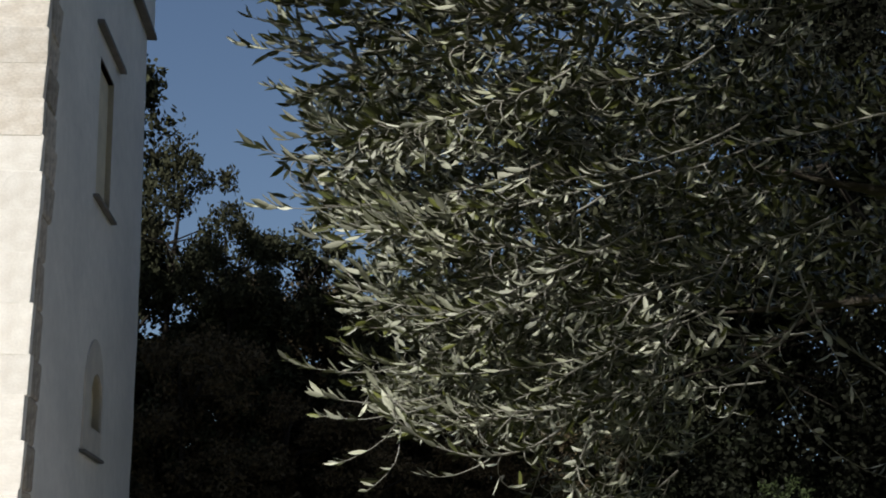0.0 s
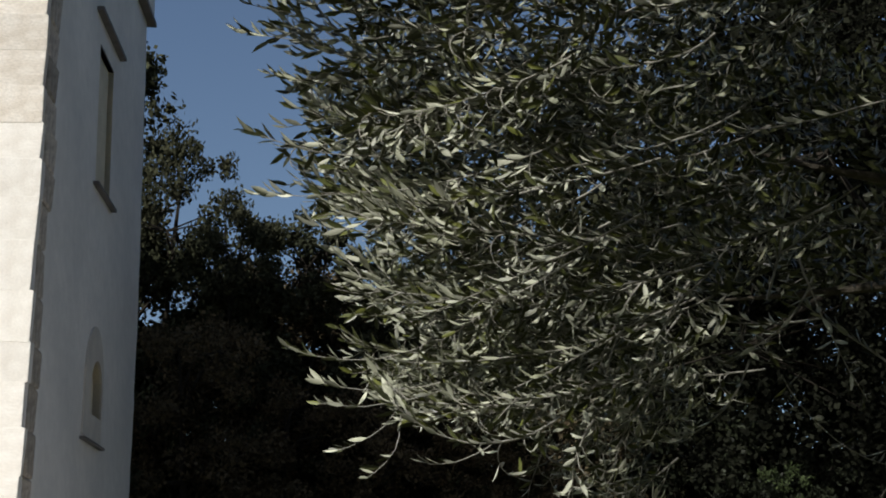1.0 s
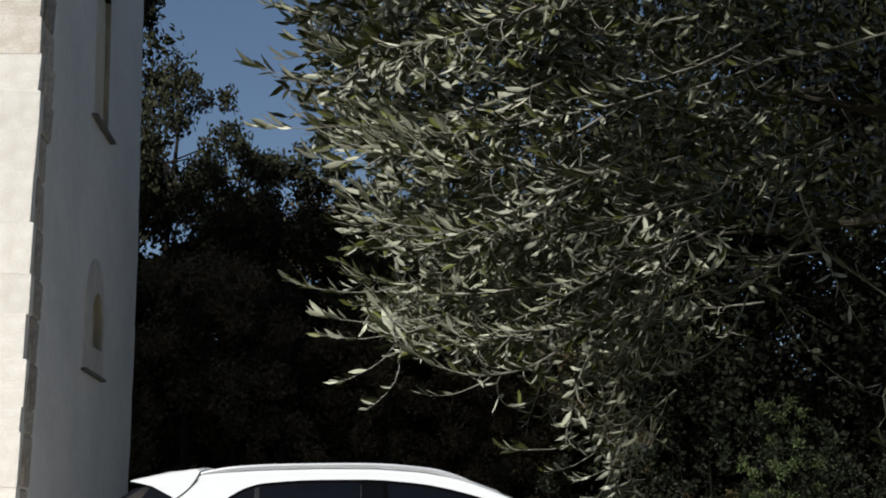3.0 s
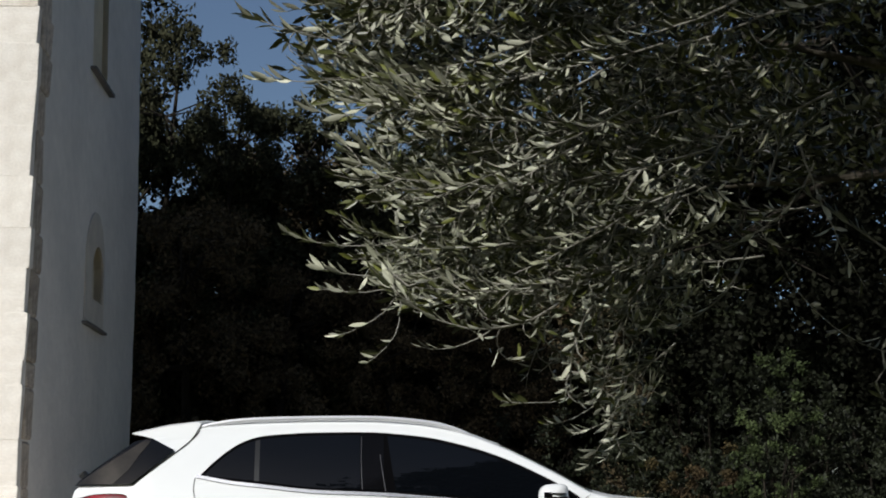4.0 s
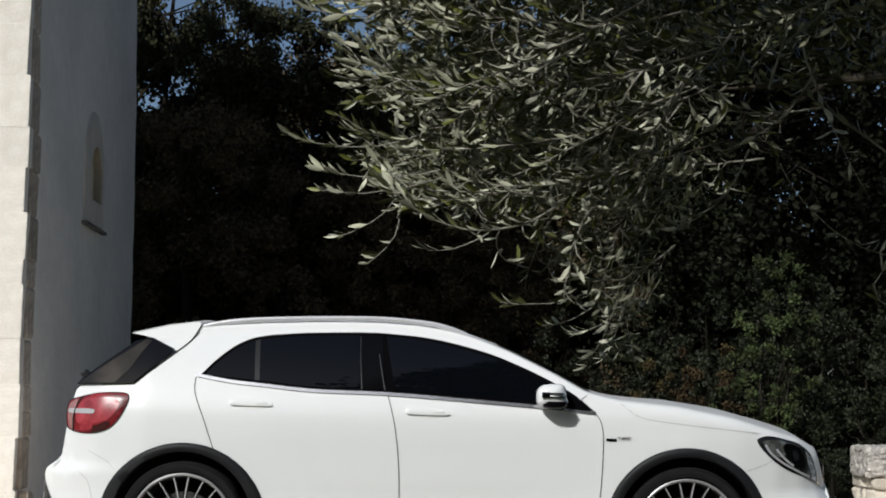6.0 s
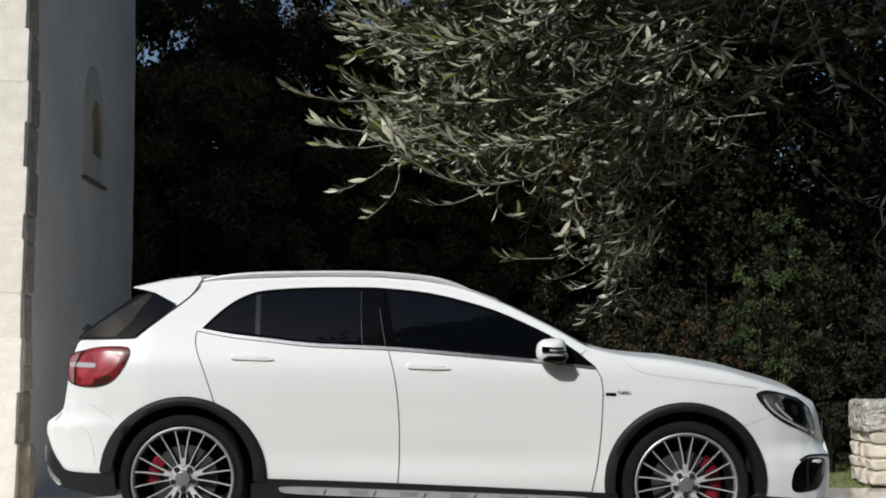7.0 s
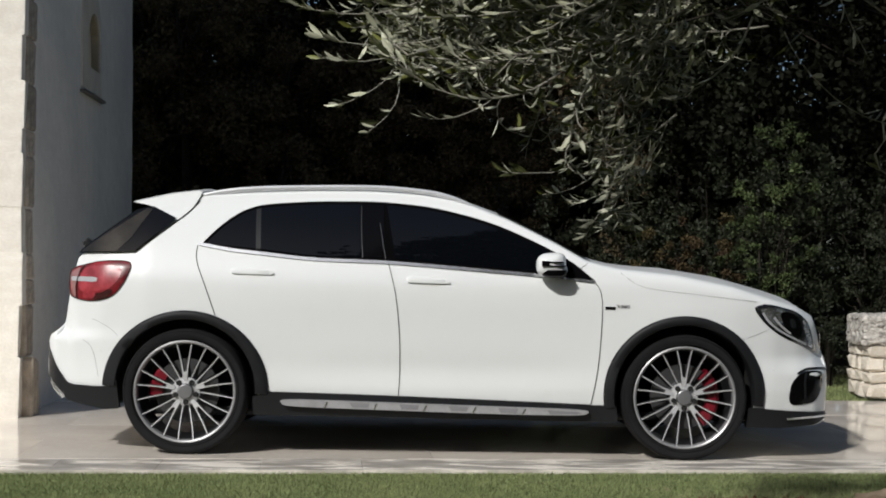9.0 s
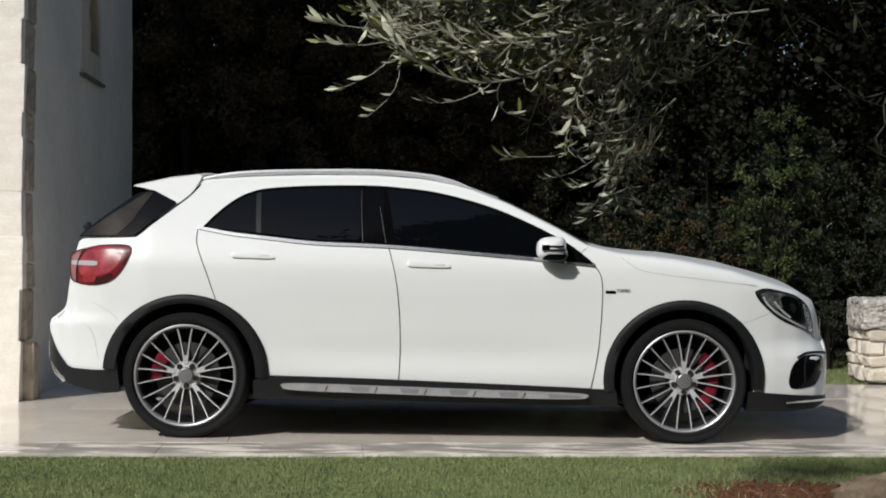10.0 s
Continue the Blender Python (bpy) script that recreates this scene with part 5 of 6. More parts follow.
    rings = [[bm.verts.new((x, YC + side * y, z)) for x, z in prof] for y in (0.36, 0.60)]
    for i in range(len(prof)):
        j = (i + 1) % len(prof)
        bm.faces.new((rings[0][i], rings[0][j], rings[1][j], rings[1][i]))
    bm.faces.new(rings[0]), bm.faces.new(rings[1][::-1])
    part("exhaust_tip", bm, LIP, body, "angular silver exhaust tip", sharp=20)
    bm = bmesh.new()
    tube(bm, [(-2.175, YC + side * 0.60, 0.355), (-2.15, YC + side * 0.61, 0.310), (-2.105, YC + side * 0.615, 0.262)], [0.010, 0.013, 0.010], 8)
    part("valance_trim", bm, CHROME, body, "silver valance trim")


both(lamps)


# sill cladding and wheel arches
def claddings(far):
    sill = rounded([(-1.02, 0.30), (-0.93, 0.326), (-0.232, 0.310), (0.815, 0.276), (0.945, 0.275), (0.955, 0.182), (-1.015, 0.200)], 0.01)
    side_patch("sill", sill, CLAD, 0.012, 0.03, body, "black sill cladding", far)
    board = side_patch("side_step", flow(((-0.86, 0.272), (-0.80, 0.289), (-0.3, 0.279), (0.3, 0.264), (0.74, 0.252), (0.785, 0.232), (0.70, 0.222), (0.3, 0.224), (-0.3, 0.238), (-0.78, 0.252)), 60), BRUSHED, 0.045, 0.05, body, "brushed silver running board", far, 0.06)
    for k in range(5):
        x = -0.628 + 0.2665 * k
        z = 0.262 - 0.024 * (x + 0.6)
        side_patch("step_pad", rounded([(x + 0.135, z + 0.015), (x + 0.245, z + 0.012), (x + 0.235, z - 0.014), (x + 0.150, z - 0.013)] if k < 4 else [(x + 0.135, z + 0.012), (x + 0.30, z + 0.004), (x + 0.32, z - 0.006), (x + 0.150, z - 0.012)], 0.004), STEPPAD, 0.0468, 0.003, board, "darker grip pad", far, 0.06)
        bm = bmesh.new()
        side_strip(bm, [(x, z - 0.016), (x + 0.016, z + 0.016)], 0.009, 0.048, far, 0.002)
        part("step_stud", bm, CHROME, board)
    for cx, a0, a1 in ((REAR, -3, 178), (FRONTW, -8, 190)):
        bm = bmesh.new()
        prev = None
        n = 64
        for k in range(n + 1):
            t = radians(a0 + (a1 - a0) * k / n)
            ring = []
            wide = 0.0
            if cx == REAR:
                wide = 0.004 + 0.022 * max(0.0, math.cos(t)) ** 2 + 0.028 * max(0.0, -math.cos(t)) ** 3
            else:
                wide = 0.006 + 0.010 * abs(math.cos(t)) ** 2
            for r, o in ((0.377, -0.10), (0.377, 0.006), (0.384, 0.020), (0.405 + wide, 0.022), (0.422 + wide, 0.012), (0.424 + wide, -0.03)):
                x, z = cx + r * math.cos(t), AXLE + r * math.sin(t)
                z = max(z, 0.19)
                ring.append(bm.verts.new((x, side_y(x, z, o, far), z)))
            if prev:
                for i in range(5):
                    bm.faces.new((prev[i], prev[i + 1], ring[i + 1], ring[i]))
            prev = ring
        part("wheel_arch", bm, CLAD, body, "black plastic wheel arch", sharp=60)
        bm = bmesh.new()
        side = 1 if far else -1
        prev = None
        for k in range(25):
            t = radians(-12 + 204 * k / 24)
            ring = [bm.verts.new((cx + 0.381 * math.cos(t), YC + side * w, AXLE + 0.381 * math.sin(t))) for w in (0.55, 0.80)]
            ring.append(bm.verts.new((cx, YC + side * 0.55, AXLE)))
            if prev:
                bm.faces.new((prev[0], prev[1], ring[1], ring[0]))
                bm.faces.new((prev[0], ring[0], ring[2]))
            prev = ring
        part("wheel_well", bm, SEAM, body)


both(claddings)


# wheels
def wheel(cx, y, turn, far=False, calipers=20, reach=32):
    out = 1 if far else -1
    w = thing("wheel", "", "", (cx, y, AXLE - 0.013))
    w.parent = car
    w["label"] = "multi-spoke alloy wheel with a low tyre"
    bm = bmesh.new()
    R, r = 0.341, 0.272
    prof = [(r, -0.098), (r + 0.012, -0.108), (0.30, -0.117), (0.322, -0.116), (0.334, -0.104), (R - 0.001, -0.085), (R, -0.05), (R, 0.05), (R - 0.001, 0.085), (0.334, 0.104), (0.322, 0.116), (0.30, 0.117), (r + 0.012, 0.108), (r, 0.098)]
    lathe(bm, prof, (0, 0, 0), 72)
    tyre = part("tyre", bm, RUBBER, w, "black low-profile tyre")
    for ring_r, ring_y in ((0.290, 0.1165), (0.327, 0.1130)):
        bm = bmesh.new()
        lathe(bm, [(ring_r - 0.002, out * ring_y), (ring_r, out * (ring_y + 0.003)), (ring_r + 0.002, out * ring_y)], (0, 0, 0), 72)
        part("sidewall_rib", bm, RUBBER, tyre)
    bm = bmesh.new()
    o = out
    lathe(bm, [(0.276, o * 0.100), (0.277, o * 0.110), (0.271, o * 0.114), (0.264, o * 0.110), (0.258, o * 0.09), (0.255, o * 0.03), (0.245, o * -0.09), (0.274, o * -0.10)], (0, 0, 0), 72)
    rim = part("rim", bm, LIP, w, "grey alloy rim")
    bm = bmesh.new()
    lathe(bm, [(0.256, o * 0.082), (0.2515, o * 0.03), (0.243, o * -0.085)], (0, 0, 0), 48)
    part("barrel", bm, GUNMETAL, rim)
    # spokes: five forked pairs, with two thinner ones beside each
    for g in range(5):
        for a_in, a_out, r_in, wide, sunk in ((-24, -27, 0.074, 0.0038, 0.012), (-5, -9, 0.058, 0.0056, 0.0), (5, 9, 0.058, 0.0056, 0.0), (24, 27, 0.074, 0.0038, 0.012)):
            bm = bmesh.new()
            face = []
            base = 90 + turn + 72 * g
            for f in (0.0, 0.25, 0.5, 0.75, 1.0):
                rr = r_in + (0.264 - r_in) * f
                ang = radians(base + a_in + (a_out - a_in) * f)
                d = Vector((math.cos(ang), 0, math.sin(ang)))
                s = Vector((-math.sin(ang), 0, math.cos(ang)))
                hw = wide - (wide - 0.0040) * f
                yy = o * (0.084 - sunk * (1 - f) + 0.018 * f)
                deep = o * (0.022 - 0.010 * f)
                face.append([bm.verts.new(d * rr + s * sg * hw * wd + Vector((0, yy - dp, 0))) for sg, wd, dp in ((-1, 1.5, deep), (-1, 1.0, 0.002 * o), (-0.7, 1.0, 0), (0.7, 1.0, 0), (1, 1.0, 0.002 * o), (1, 1.5, deep))])
            for a, b in zip(face, face[1:]):
                for i in range(5):
                    bm.faces.new((a[i], a[i + 1], b[i + 1], b[i]))
            bm.faces.new(face[-1])
            bm.faces.new(face[0][::-1])
            sp = part("spoke", bm, SILVER, rim, sharp=25)
            sp.data.materials.append(GUNMETAL)
            for f in sp.data.polygons:
                if abs(f.normal.y) < 0.6:
                    f.material_index = 1
    for g in range(5):
        bm = bmesh.new()
        sides = []
        for rr, half, yy in ((0.058, 5.5, 0.0835), (0.085, 5.5, 0.0855), (0.100, 3.2, 0.0862), (0.110, 0.8, 0.0868)):
            sides.append([bm.verts.new((rr * math.cos(radians(90 + turn + 72 * g + h)), o * (yy - dp), rr * math.sin(radians(90 + turn + 72 * g + h)))) for h, dp in ((-half, 0.014), (-half, 0), (half, 0), (half, 0.014))])
        for p, q in zip(sides, sides[1:]):
            for i in range(3):
                bm.faces.new((p[i], p[i + 1], q[i + 1], q[i]))
        bm.faces.new(sides[0]), bm.faces.new(sides[-1][::-1])
        part("spoke_fork", bm, SILVER, rim, sharp=25)
    bm = bmesh.new()
    lathe(bm, [(0.0, o * 0.098), (0.030, o * 0.098), (0.033, o * 0.094), (0.036, o * 0.088), (0.050, o * 0.082), (0.076, o * 0.079), (0.078, o * 0.05)], (0, 0, 0), 40)
    hub = part("hub", bm, HUBGREY, rim, "grey alloy hub")
    bm = bmesh.new()
    lathe(bm, [(0.0, o * 0.1025), (0.035, o * 0.1015), (0.0395, o * 0.099), (0.0405, o * 0.085)], (0, 0, 0), 32)
    part("hub_cap", bm, CAPGREY, hub, "plain silver hub cap", sharp=12)
    bm = bmesh.new()
    lathe(bm, [(0.0395, o * 0.090), (0.0405, o * 0.0945), (0.0425, o * 0.0945), (0.0435, o * 0.082)], (0, 0, 0), 32)
    part("cap_ring", bm, GUNMETAL, hub)
    for g in range(5):
        a = radians(90 + turn + 36 + 72 * g)
        bm = bmesh.new()
        lathe(bm, [(0.0, o * 0.094), (0.006, o * 0.094), (0.008, o * 0.098), (0.0125, o * 0.097), (0.0145, o * 0.094), (0.015, o * 0.07)], (0.058 * math.cos(a), 0, 0.058 * math.sin(a)), 14)
        part("wheel_bolt", bm, SEAM, hub)
    bm = bmesh.new()
    lathe(bm, [(0.06, o * 0.03), (0.175, o * 0.03), (0.175, o * 0.0), (0.06, o * 0.0)], (0, 0, 0), 48, True)
    part("brake_disc", bm, IRON, w, "grey brake disc")
    bm = bmesh.new()
    lathe(bm, [(0.0, o * 0.045), (0.075, o * 0.045), (0.09, o * 0.03), (0.0, o * -0.02)], (0, 0, 0), 32)
    part("brake_hat", bm, GUNMETAL, w)
    bm = bmesh.new()
    prev = None
    for k in range(13):
        t = radians(calipers - reach + 2 * reach * k / 12)
        ring = [bm.verts.new((rr * math.cos(t), o * yy, rr * math.sin(t))) for rr, yy in ((0.125, 0.035), (0.13, 0.058), (0.18, 0.062), (0.196, 0.05), (0.196, -0.02), (0.125, -0.02))]
        if prev:
            for i in range(6):
                bm.faces.new((prev[i], prev[(i + 1) % 6], ring[(i + 1) % 6], ring[i]))
        else:
            bm.faces.new(ring)
        prev = ring
    bm.faces.new(prev[::-1])
    part("brake_caliper", bm, REDCAL, w, "red brake caliper")
    return w


wheel(REAR, 0.125, 1.7, calipers=166, reach=25)
wheel(FRONTW, 0.125, 0.4, calipers=-2, reach=52)
wheel(REAR, 2 * YC - 0.125, 20, True, 163)
wheel(FRONTW, 2 * YC - 0.125, 40, True, -2, 52)


# mirrors, handles, badge, sensors
def mirrors(far):
    side = 1 if far else -1
    bm = bmesh.new()
    rows = []
    prof = ((0.0, 0.0), (0.35, 0.62), (0.75, 0.95), (0.95, 1.0), (1.0, 0.9))
    for k in range(14):
        f = k / 13                       # from the door outwards
        w = 0.035 + 0.135 * f
        grow = 0.82 + 0.18 * math.sin(math.pi * min(1, f * 1.15))
        tip = math.sqrt(max(0.0, 1 - max(0, (f - 0.72) / 0.28) ** 2)) * 0.85 + 0.15
        ring = []
        for j in range(20):
            t = 2 * math.pi * j / 20
            cx, cz = math.cos(t), math.sin(t)
            ex = math.copysign(abs(cx) ** 0.62, cx)
            ez = math.copysign(abs(cz) ** 0.62, cz)
            x = 0.583 + 0.080 * grow * ex * tip + (0.014 if cx > 0 and cz < 0 else 0) - 0.01 * f
            z = 1.032 + 0.064 * grow * ez * tip + (0.010 * cx if cz > 0 else 0.0)
            ring.append(bm.verts.new((x, YC + side * (0.86 + w), z)))
        rows.append(ring)
    for a, b in zip(rows, rows[1:]):
        for j in range(20):
            bm.faces.new((a[j], a[(j + 1) % 20], b[(j + 1) % 20], b[j]))
    bm.faces.new(rows[0][::-1]), bm.faces.new(rows[-1])
    mirror = part("door_mirror", bm, PAINT, body, "white door mirror with a black indicator strip")
    bm = bmesh.new()
    y0 = YC + side * 0.987
    for x0, x1, z0, z1 in ((0.525, 0.565, 1.022, 1.052), (0.55, 0.640, 1.041, 1.049), (0.55, 0.650, 1.021, 1.029)):
        box(bm, (x0, min(y0, y0 + side * 0.05), z0), (x1, max(y0, y0 + side * 0.05), z1), 0.003)
    part("mirror_indicator", bm, GLOSS, mirror)
    bm = bmesh.new()
    rows = []
    for z, grow in ((1.003, 0.98), (0.990, 1.0), (0.977, 0.93), (0.967, 0.74), (0.962, 0.40)):
        ring = []
        for j in range(20):
            t = 2 * math.pi * j / 20
            cx, cy = math.cos(t), math.sin(t)
            ring.append(bm.verts.new((0.594 + 0.071 * grow * math.copysign(abs(cx) ** 0.7, cx), YC + side * (0.968 + 0.060 * grow * math.copysign(abs(cy) ** 0.7, cy)), z)))
        rows.append(ring)
    for a, b in zip(rows, rows[1:]):
        for j in range(20):
            bm.faces.new((a[j], a[(j + 1) % 20], b[(j + 1) % 20], b[j]))
    bm.faces.new(rows[0]), bm.faces.new(rows[-1][::-1])
    part("mirror_base", bm, GLOSS, mirror, "black mirror underside")
    bm = bmesh.new()
    tube(bm, [(0.61, YC + side * 0.95, 0.978), (0.64, YC + side * 0.90, 0.982), (0.675, YC + side * 0.855, 0.990)], [0.020, 0.018, 0.022], 12)
    part("mirror_foot", bm, GLOSS, mirror)
    side_patch("mirror_corner", rounded([(0.61, 1.09), (0.70, 1.035), (0.805, 0.952), (0.60, 0.972)], 0.01), GLOSS, 0.010, 0.006, body, "black mirror triangle", far)
    for x0, z0 in ((-1.14, 0.974), (-0.19, 0.937)):
        # flat patch of slightly darker paint stands in for the hollow's shade
        cup = [(x0 + 0.125 + 0.085 * math.cos(t), z0 - 0.004 + 0.027 * math.sin(t)) for t in np.linspace(0, 6.2832, 25)[:-1]]
        side_patch("handle_cup_shade", cup, mat_cup, 0.0012, 0.002, body, "", far, 0.03)
        grip = [(x0 + x, z0 + z) for x, z in ((-0.003, 0.006), (0.0, 0.019), (0.012, 0.024), (0.07, 0.0235), (0.13, 0.021), (0.18, 0.014), (0.214, 0.004), (0.230, -0.007), (0.224, -0.012), (0.19, -0.014), (0.13, -0.0135), (0.07, -0.012), (0.02, -0.010), (0.0, -0.005))]
        handle = side_patch("door_handle", flow(grip, 60), PAINT, 0.017, 0.012, body, "white door handle", far, 0.02, 0.006)
        for xa, xb, za in ((0.004, 0.060, -0.004), (0.205, 0.226, -0.009)):
            side_patch("handle_mount", rounded([(x0 + xa, z0 + za), (x0 + xb, z0 + za), (x0 + xb, z0 + za + 0.012), (x0 + xa, z0 + za + 0.016)], 0.004), PAINT, 0.012, 0.014, handle, "", far, 0.02)
    bm = bmesh.new()
    side_strip(bm, [(0.878, 0.803), (0.90, 0.8025), (0.932, 0.802)], 0.016, 0.004, far, 0.001)
    part("badge", bm, GLOSS, body, "small dark badge bar")
    for x, z in ((-1.845, 0.535), (1.80, 0.475)):
        bm = bmesh.new()
        y = side_y(x, z, 0.0004, far)
        lathe(bm, [(0.0, 0.0), (0.0095, 0.0), (0.011, -side * 0.003)], (x, y, z), 14)
        part("parking_sensor", bm, PAINT, body)


mat_cup = mat("shaded_paint", (0.72, 0.72, 0.70), 0.3, var=0.02, bump=0.0, coat=0.6)
both(mirrors)
# lettering on the wing
cu = bpy.data.curves.new("lettering", "FONT")
cu.body, cu.size, cu.extrude, cu.space_character = "TURBO", 0.025, 0.001, 1.05
tmp = bpy.data.objects.new("lettering", cu)
me = bpy.data.meshes.new_from_object(tmp)
me.materials.append(GUNMETAL)
ob = new("lettering", me)
ob.parent = body
ob.matrix_basis = Matrix.Translation((0.938, side_y(0.97, 0.81, 0.004), 0.803)) @ Matrix.Rotation(radians(90), 4, "X") @ Matrix.Diagonal((0.85, 1, 1, 1))
bm = bmesh.new()
box(bm, (-1.68, YC - 0.74, 0.185), (1.70, YC + 0.74, 0.235), 0.02)
part("underbody", bm, CLAD, body, "black underbody")
bm = bmesh.new()
box(bm, (-2.226, YC - 0.50, 0.36), (-2.18, YC + 0.50, 0.562), 0.01)
part("rear_diffuser", bm, CLAD, body, "black rear diffuser")
# front grille and number plate recess, seen only from ahead
bm = bmesh.new()
box(bm, (2.05, YC - 0.40, 0.50), (2.175, YC + 0.40, 0.68), 0.03)
part("grille", bm, GLOSS, body, "dark front grille")
bm = bmesh.new()
rows = []
for k in range(9):
    x = 0.30 + 0.50 * k / 8
    z = smooth_at(EDGE, x, 0.014)
    w = half_width(x, z - 0.03) - 0.075
    rows.append([bm.verts.new((x, YC + w * j / 8, z + 0.006 + smooth_at(CROWN, x) * (1 - abs(w * j / 8 / (w + 0.075)) ** 2.2))) for j in range(-8, 9)])
for a, b in zip(rows, rows[1:]):
    for j in range(16):
        bm.faces.new((a[j], a[j + 1], b[j + 1], b[j]))
bmesh.ops.solidify(bm, geom=bm.faces[:], thickness=0.004)
part("windscreen", bm, GLASS, body, "dark windscreen")


# ---- lawn, soil and rock ----
def blades(name, n, x0, x1, ylow, yhigh, tall, wide, seed, skip=None, material=None, lay=0.35):
    rng = np.random.default_rng(seed)
    x = rng.uniform(x0, x1, n)
    lo, hi = ylow(x), yhigh(x)
    y = lo + (hi - lo) * rng.uniform(0, 1, n)
    if skip is not None:
        keep = ~skip(x, y, rng)
        x, y = x[keep], y[keep]
        n = len(x)
    a = rng.uniform(0, 6.283, n)
    h = tall * rng.uniform(0.5, 1.25, n)
    lean = rng.normal(0, lay, (n, 2)) * h[:, None]
    w = wide * rng.uniform(0.7, 1.3, n)
    dx, dy = np.cos(a) * w / 2, np.sin(a) * w / 2
    z0 = np.full(n, -0.046)
    v = np.stack([np.stack([x - dx, y - dy, z0], 1), np.stack([x + dx, y + dy, z0], 1), np.stack([x + dx * 0.3 + lean[:, 0], y + dy * 0.3 + lean[:, 1], z0 + h], 1), np.stack([x - dx * 0.3 + lean[:, 0], y - dy * 0.3 + lean[:, 1], z0 + h], 1)], 1)
    return new(name, fast_mesh(name, v.reshape(-1, 3), np.arange(4 * n).reshape(n, 4), [material or GRASS]))


def bare(x, y, rng):
    d = np.hypot((x - 1.55) / 0.46, (y + 1.60) / 0.53) + 0.16 * np.sin(9 * x) * np.cos(11 * y)
    return rng.uniform(0.75, 1.1, len(x)) > d


tagged(blades("lawn", 330000, -2.4, 2.7, lambda x: 0 * x - 2.1, lambda x: edge_y(x) + 0.012, 0.021, 0.0028, 5, bare), "mown green lawn in front of the yard", "grass", kind="stuff")
tagged(blades("far_lawn", 45000, 1.4, 5.0, lambda x: 0 * x + 3.86, lambda x: 0 * x + 6.4, 0.026, 0.005, 6), "strip of lawn behind the yard", "grass", kind="stuff")



def off_rim(x, y, rng):
    d = np.hypot((x - 1.55) / 0.46, (y + 1.60) / 0.53) + 0.16 * np.sin(9 * x) * np.cos(11 * y)
    return (d < 0.82) | (d > 1.18) | (np.sin(17 * x + 3) * np.sin(14 * y + 1) + 0.5 * np.sin(41 * x) < 0.1)


tagged(blades("long_grass", 9000, 0.9, 2.2, lambda x: 0 * x - 2.1, lambda x: 0 * x - 0.95, 0.050, 0.0035, 15, off_rim, None, 0.7), "longer grass tufts round the bare soil", "grass", kind="stuff")
straw = blades("straw", 420, 0.98, 2.0, lambda x: 0 * x - 1.9, lambda x: 0 * x - 1.0, 0.022, 0.0030, 16, None, STRAW, 1.9)
straw.location.z = 0.030
tagged(straw, "dry pale grass stalks on the soil", "straw", kind="stuff")

bm = bmesh.new()
bmesh.ops.create_grid(bm, x_segments=130, y_segments=130, size=1.0)
for v in bm.verts:
    x, y = v.co.x, v.co.y
    v.co = Vector((1.55 + 0.62 * x, -1.60 + 0.62 * y, -0.058 + 0.045 * max(0.0, 1 - x * x) * max(0.0, 1 - y * y) + 0.02 * noise.fractal(Vector((x * 8, y * 8, 3)), 0.8, 2.1, 4) + 0.020 * noise.fractal(Vector((x * 26, y * 26, 9)), 0.5, 2.1, 4)))
tagged(part("bare_soil", bm, SOIL, None, sharp=180), "patch of loose red-brown soil in the lawn", "soil", kind="stuff")
rock_rng = random.Random(9)
bm = bmesh.new()
bmesh.ops.create_icosphere(bm, subdivisions=5, radius=1.0)
for v in bm.verts:
    d = 1 + 0.22 * noise.fractal(v.co * 1.6 + Vector((4, 1, 2)), 0.9, 2.1, 5)
    d += 0.075 * noise.fractal(v.co * 9, 0.6, 2.1, 5)
    v.co = Vector((v.co.x * 0.36 * d, v.co.y * 0.26 * d, v.co.z * 0.17 * d))
rock = part("boulder", bm, ROCK, None, sharp=180)
rock.location = (2.06, -1.66, -0.041)
tagged(rock, "rough sandy boulder lying in the grass", "rock")
for i in range(60):
    bm = bmesh.new()
    bmesh.ops.create_icosphere(bm, subdivisions=1, radius=rock_rng.uniform(0.004, 0.010))
    for v in bm.verts:
        v.co *= rock_rng.uniform(0.7, 1.2)
    ob = part("soil_clod", bm, SOIL, None)
    ob.location = (1.50 + rock_rng.uniform(-0.36, 0.40), -1.40 + rock_rng.uniform(-0.18, 0.22), -0.020)
    tagged(ob, "small clod of red-brown soil", "soil", "clods of soil")

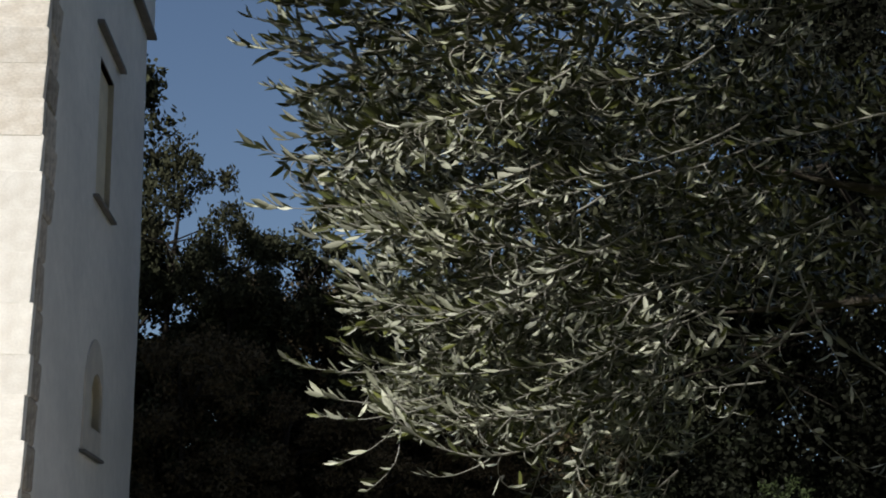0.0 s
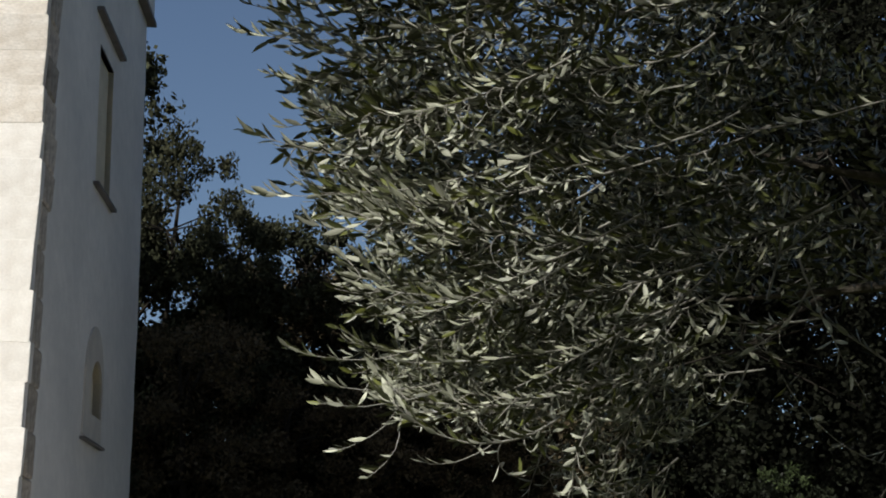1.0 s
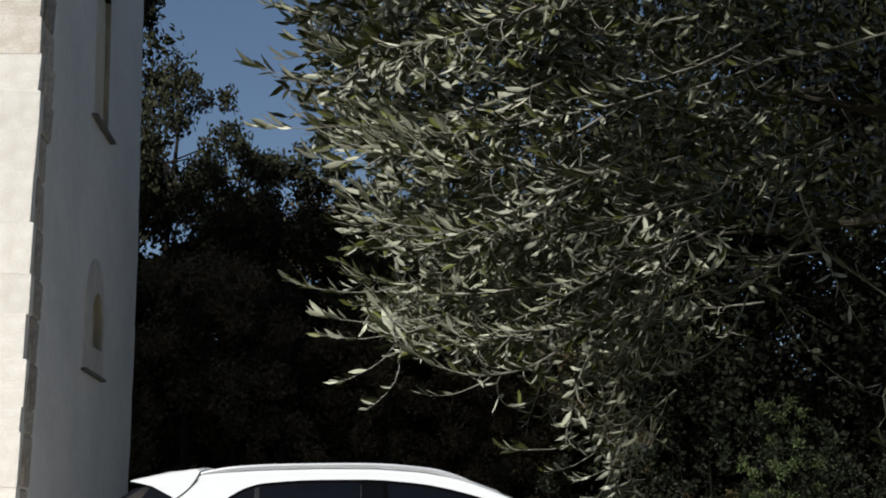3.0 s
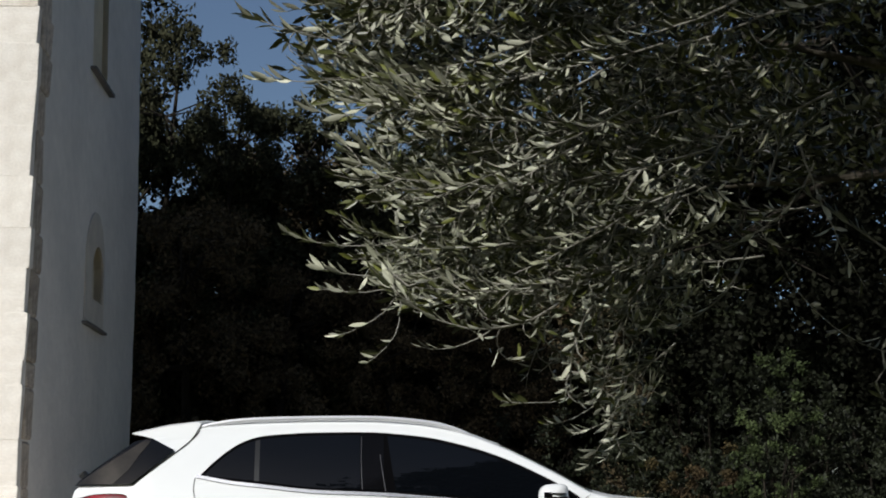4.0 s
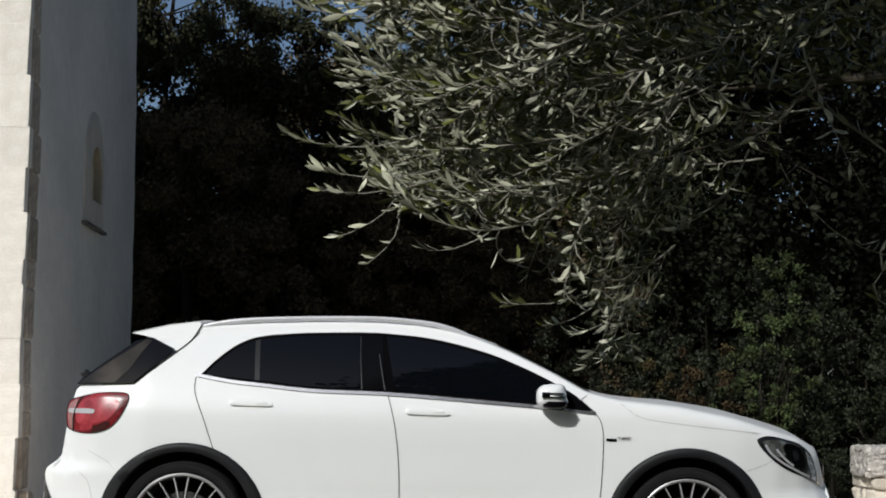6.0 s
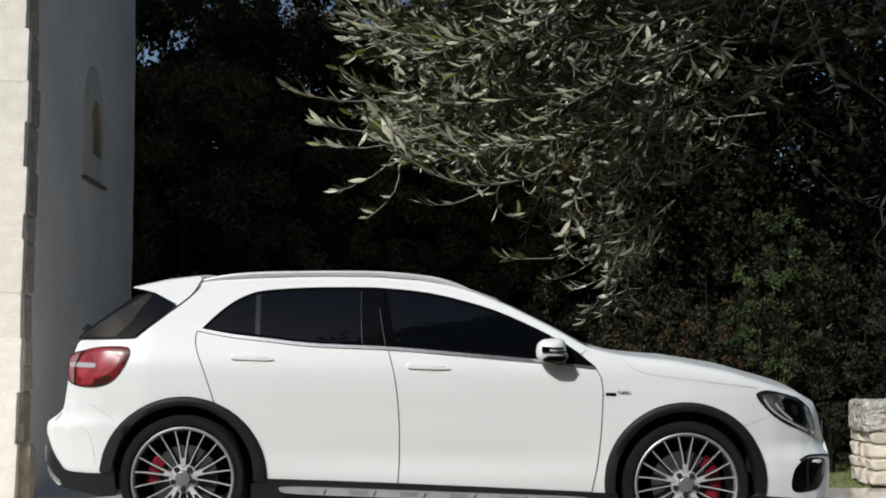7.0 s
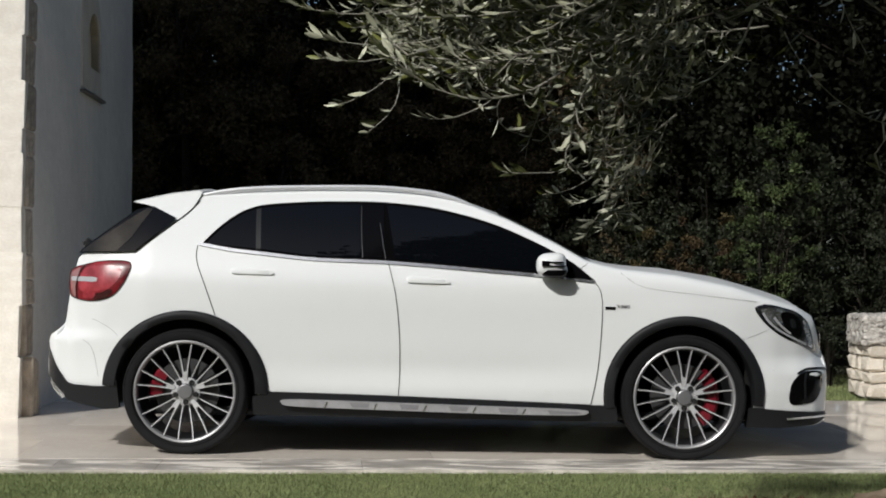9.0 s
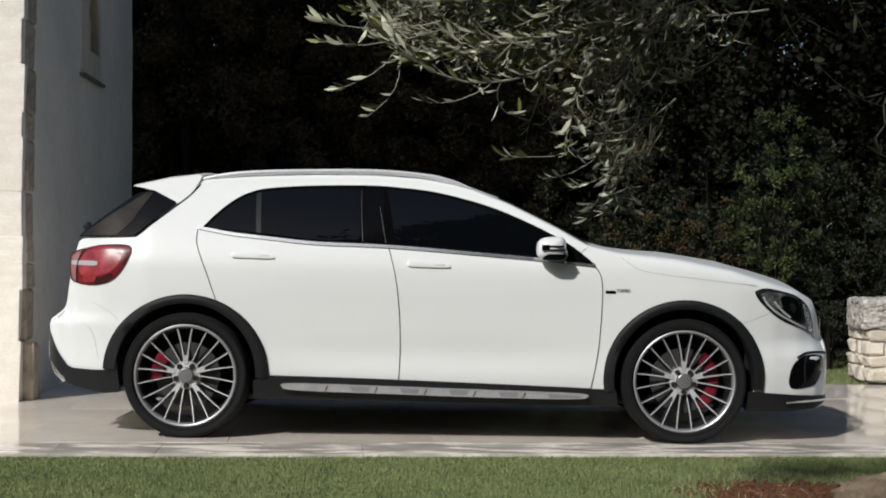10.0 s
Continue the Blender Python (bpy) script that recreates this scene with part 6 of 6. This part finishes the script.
# ---- paved yard ----
bm = bmesh.new()
vs = [bm.verts.new(p) for p in ((-14, edge_y(-14) + 0.02, -0.028), (14, edge_y(14) + 0.02, -0.028), (14, 3.84, -0.028), (-14, 3.84, -0.028))]
bm.faces.new(vs)
r = bmesh.ops.extrude_face_region(bm, geom=bm.faces[:])
for g in r["geom"]:
    if isinstance(g, bmesh.types.BMVert):
        g.co.z = -0.106
yard = part("pavement", bm, PAVING, None, smooth=False)
tagged(yard, "wet pale stone paving with a stone border", "paving", kind="structure")


def slab_mesh(name, w, d, material, bevel=0.0, gap=0.002):
    bm = bmesh.new()
    box(bm, (gap / 2, gap / 2, -0.02), (w - gap / 2, d - gap / 2, 0.0), bevel, 1)
    me = bpy.data.meshes.new(name)
    bmesh.ops.recalc_face_normals(bm, faces=bm.faces)
    bm.to_mesh(me)
    bm.free()
    me.materials.append(material)
    return me


TURN = math.atan(0.085)
along, across = Vector((math.cos(TURN), math.sin(TURN), 0)), Vector((-math.sin(TURN), math.cos(TURN), 0))
origin = Vector((0, edge_y(0), -0.016))
kerb = slab_mesh("border_slab", 0.52, 0.42, BORDER)
big = slab_mesh("slab", 1.10, 0.78, PAVING)
slab_rng = random.Random(4)
for i in range(-9, 9):
    ob = new("border_slab", kerb)
    ob.parent = yard
    ob.matrix_basis = Matrix.Translation(origin + along * (0.52 * i + 0.13)) @ Matrix.Rotation(TURN, 4, "Z") @ Matrix.Translation((0, 0, slab_rng.uniform(-0.001, 0.002))) @ Matrix.Rotation(radians(slab_rng.uniform(-0.12, 0.12)), 4, "X")
for row in range(6):
    for i in range(-5, 6):
        p = origin + along * (1.10 * i + (0.55 if row % 2 else 0.0)) + across * (0.425 + 0.78 * row)
        if (p + across * 0.78 + along * (1.1 if along.y > 0 else 0)).y > 3.86:
            continue
        ob = new("slab", big)
        ob.parent = yard
        ob.matrix_basis = Matrix.Translation(p) @ Matrix.Rotation(TURN, 4, "Z") @ Matrix.Translation((0, 0, slab_rng.uniform(-0.001, 0.001)))
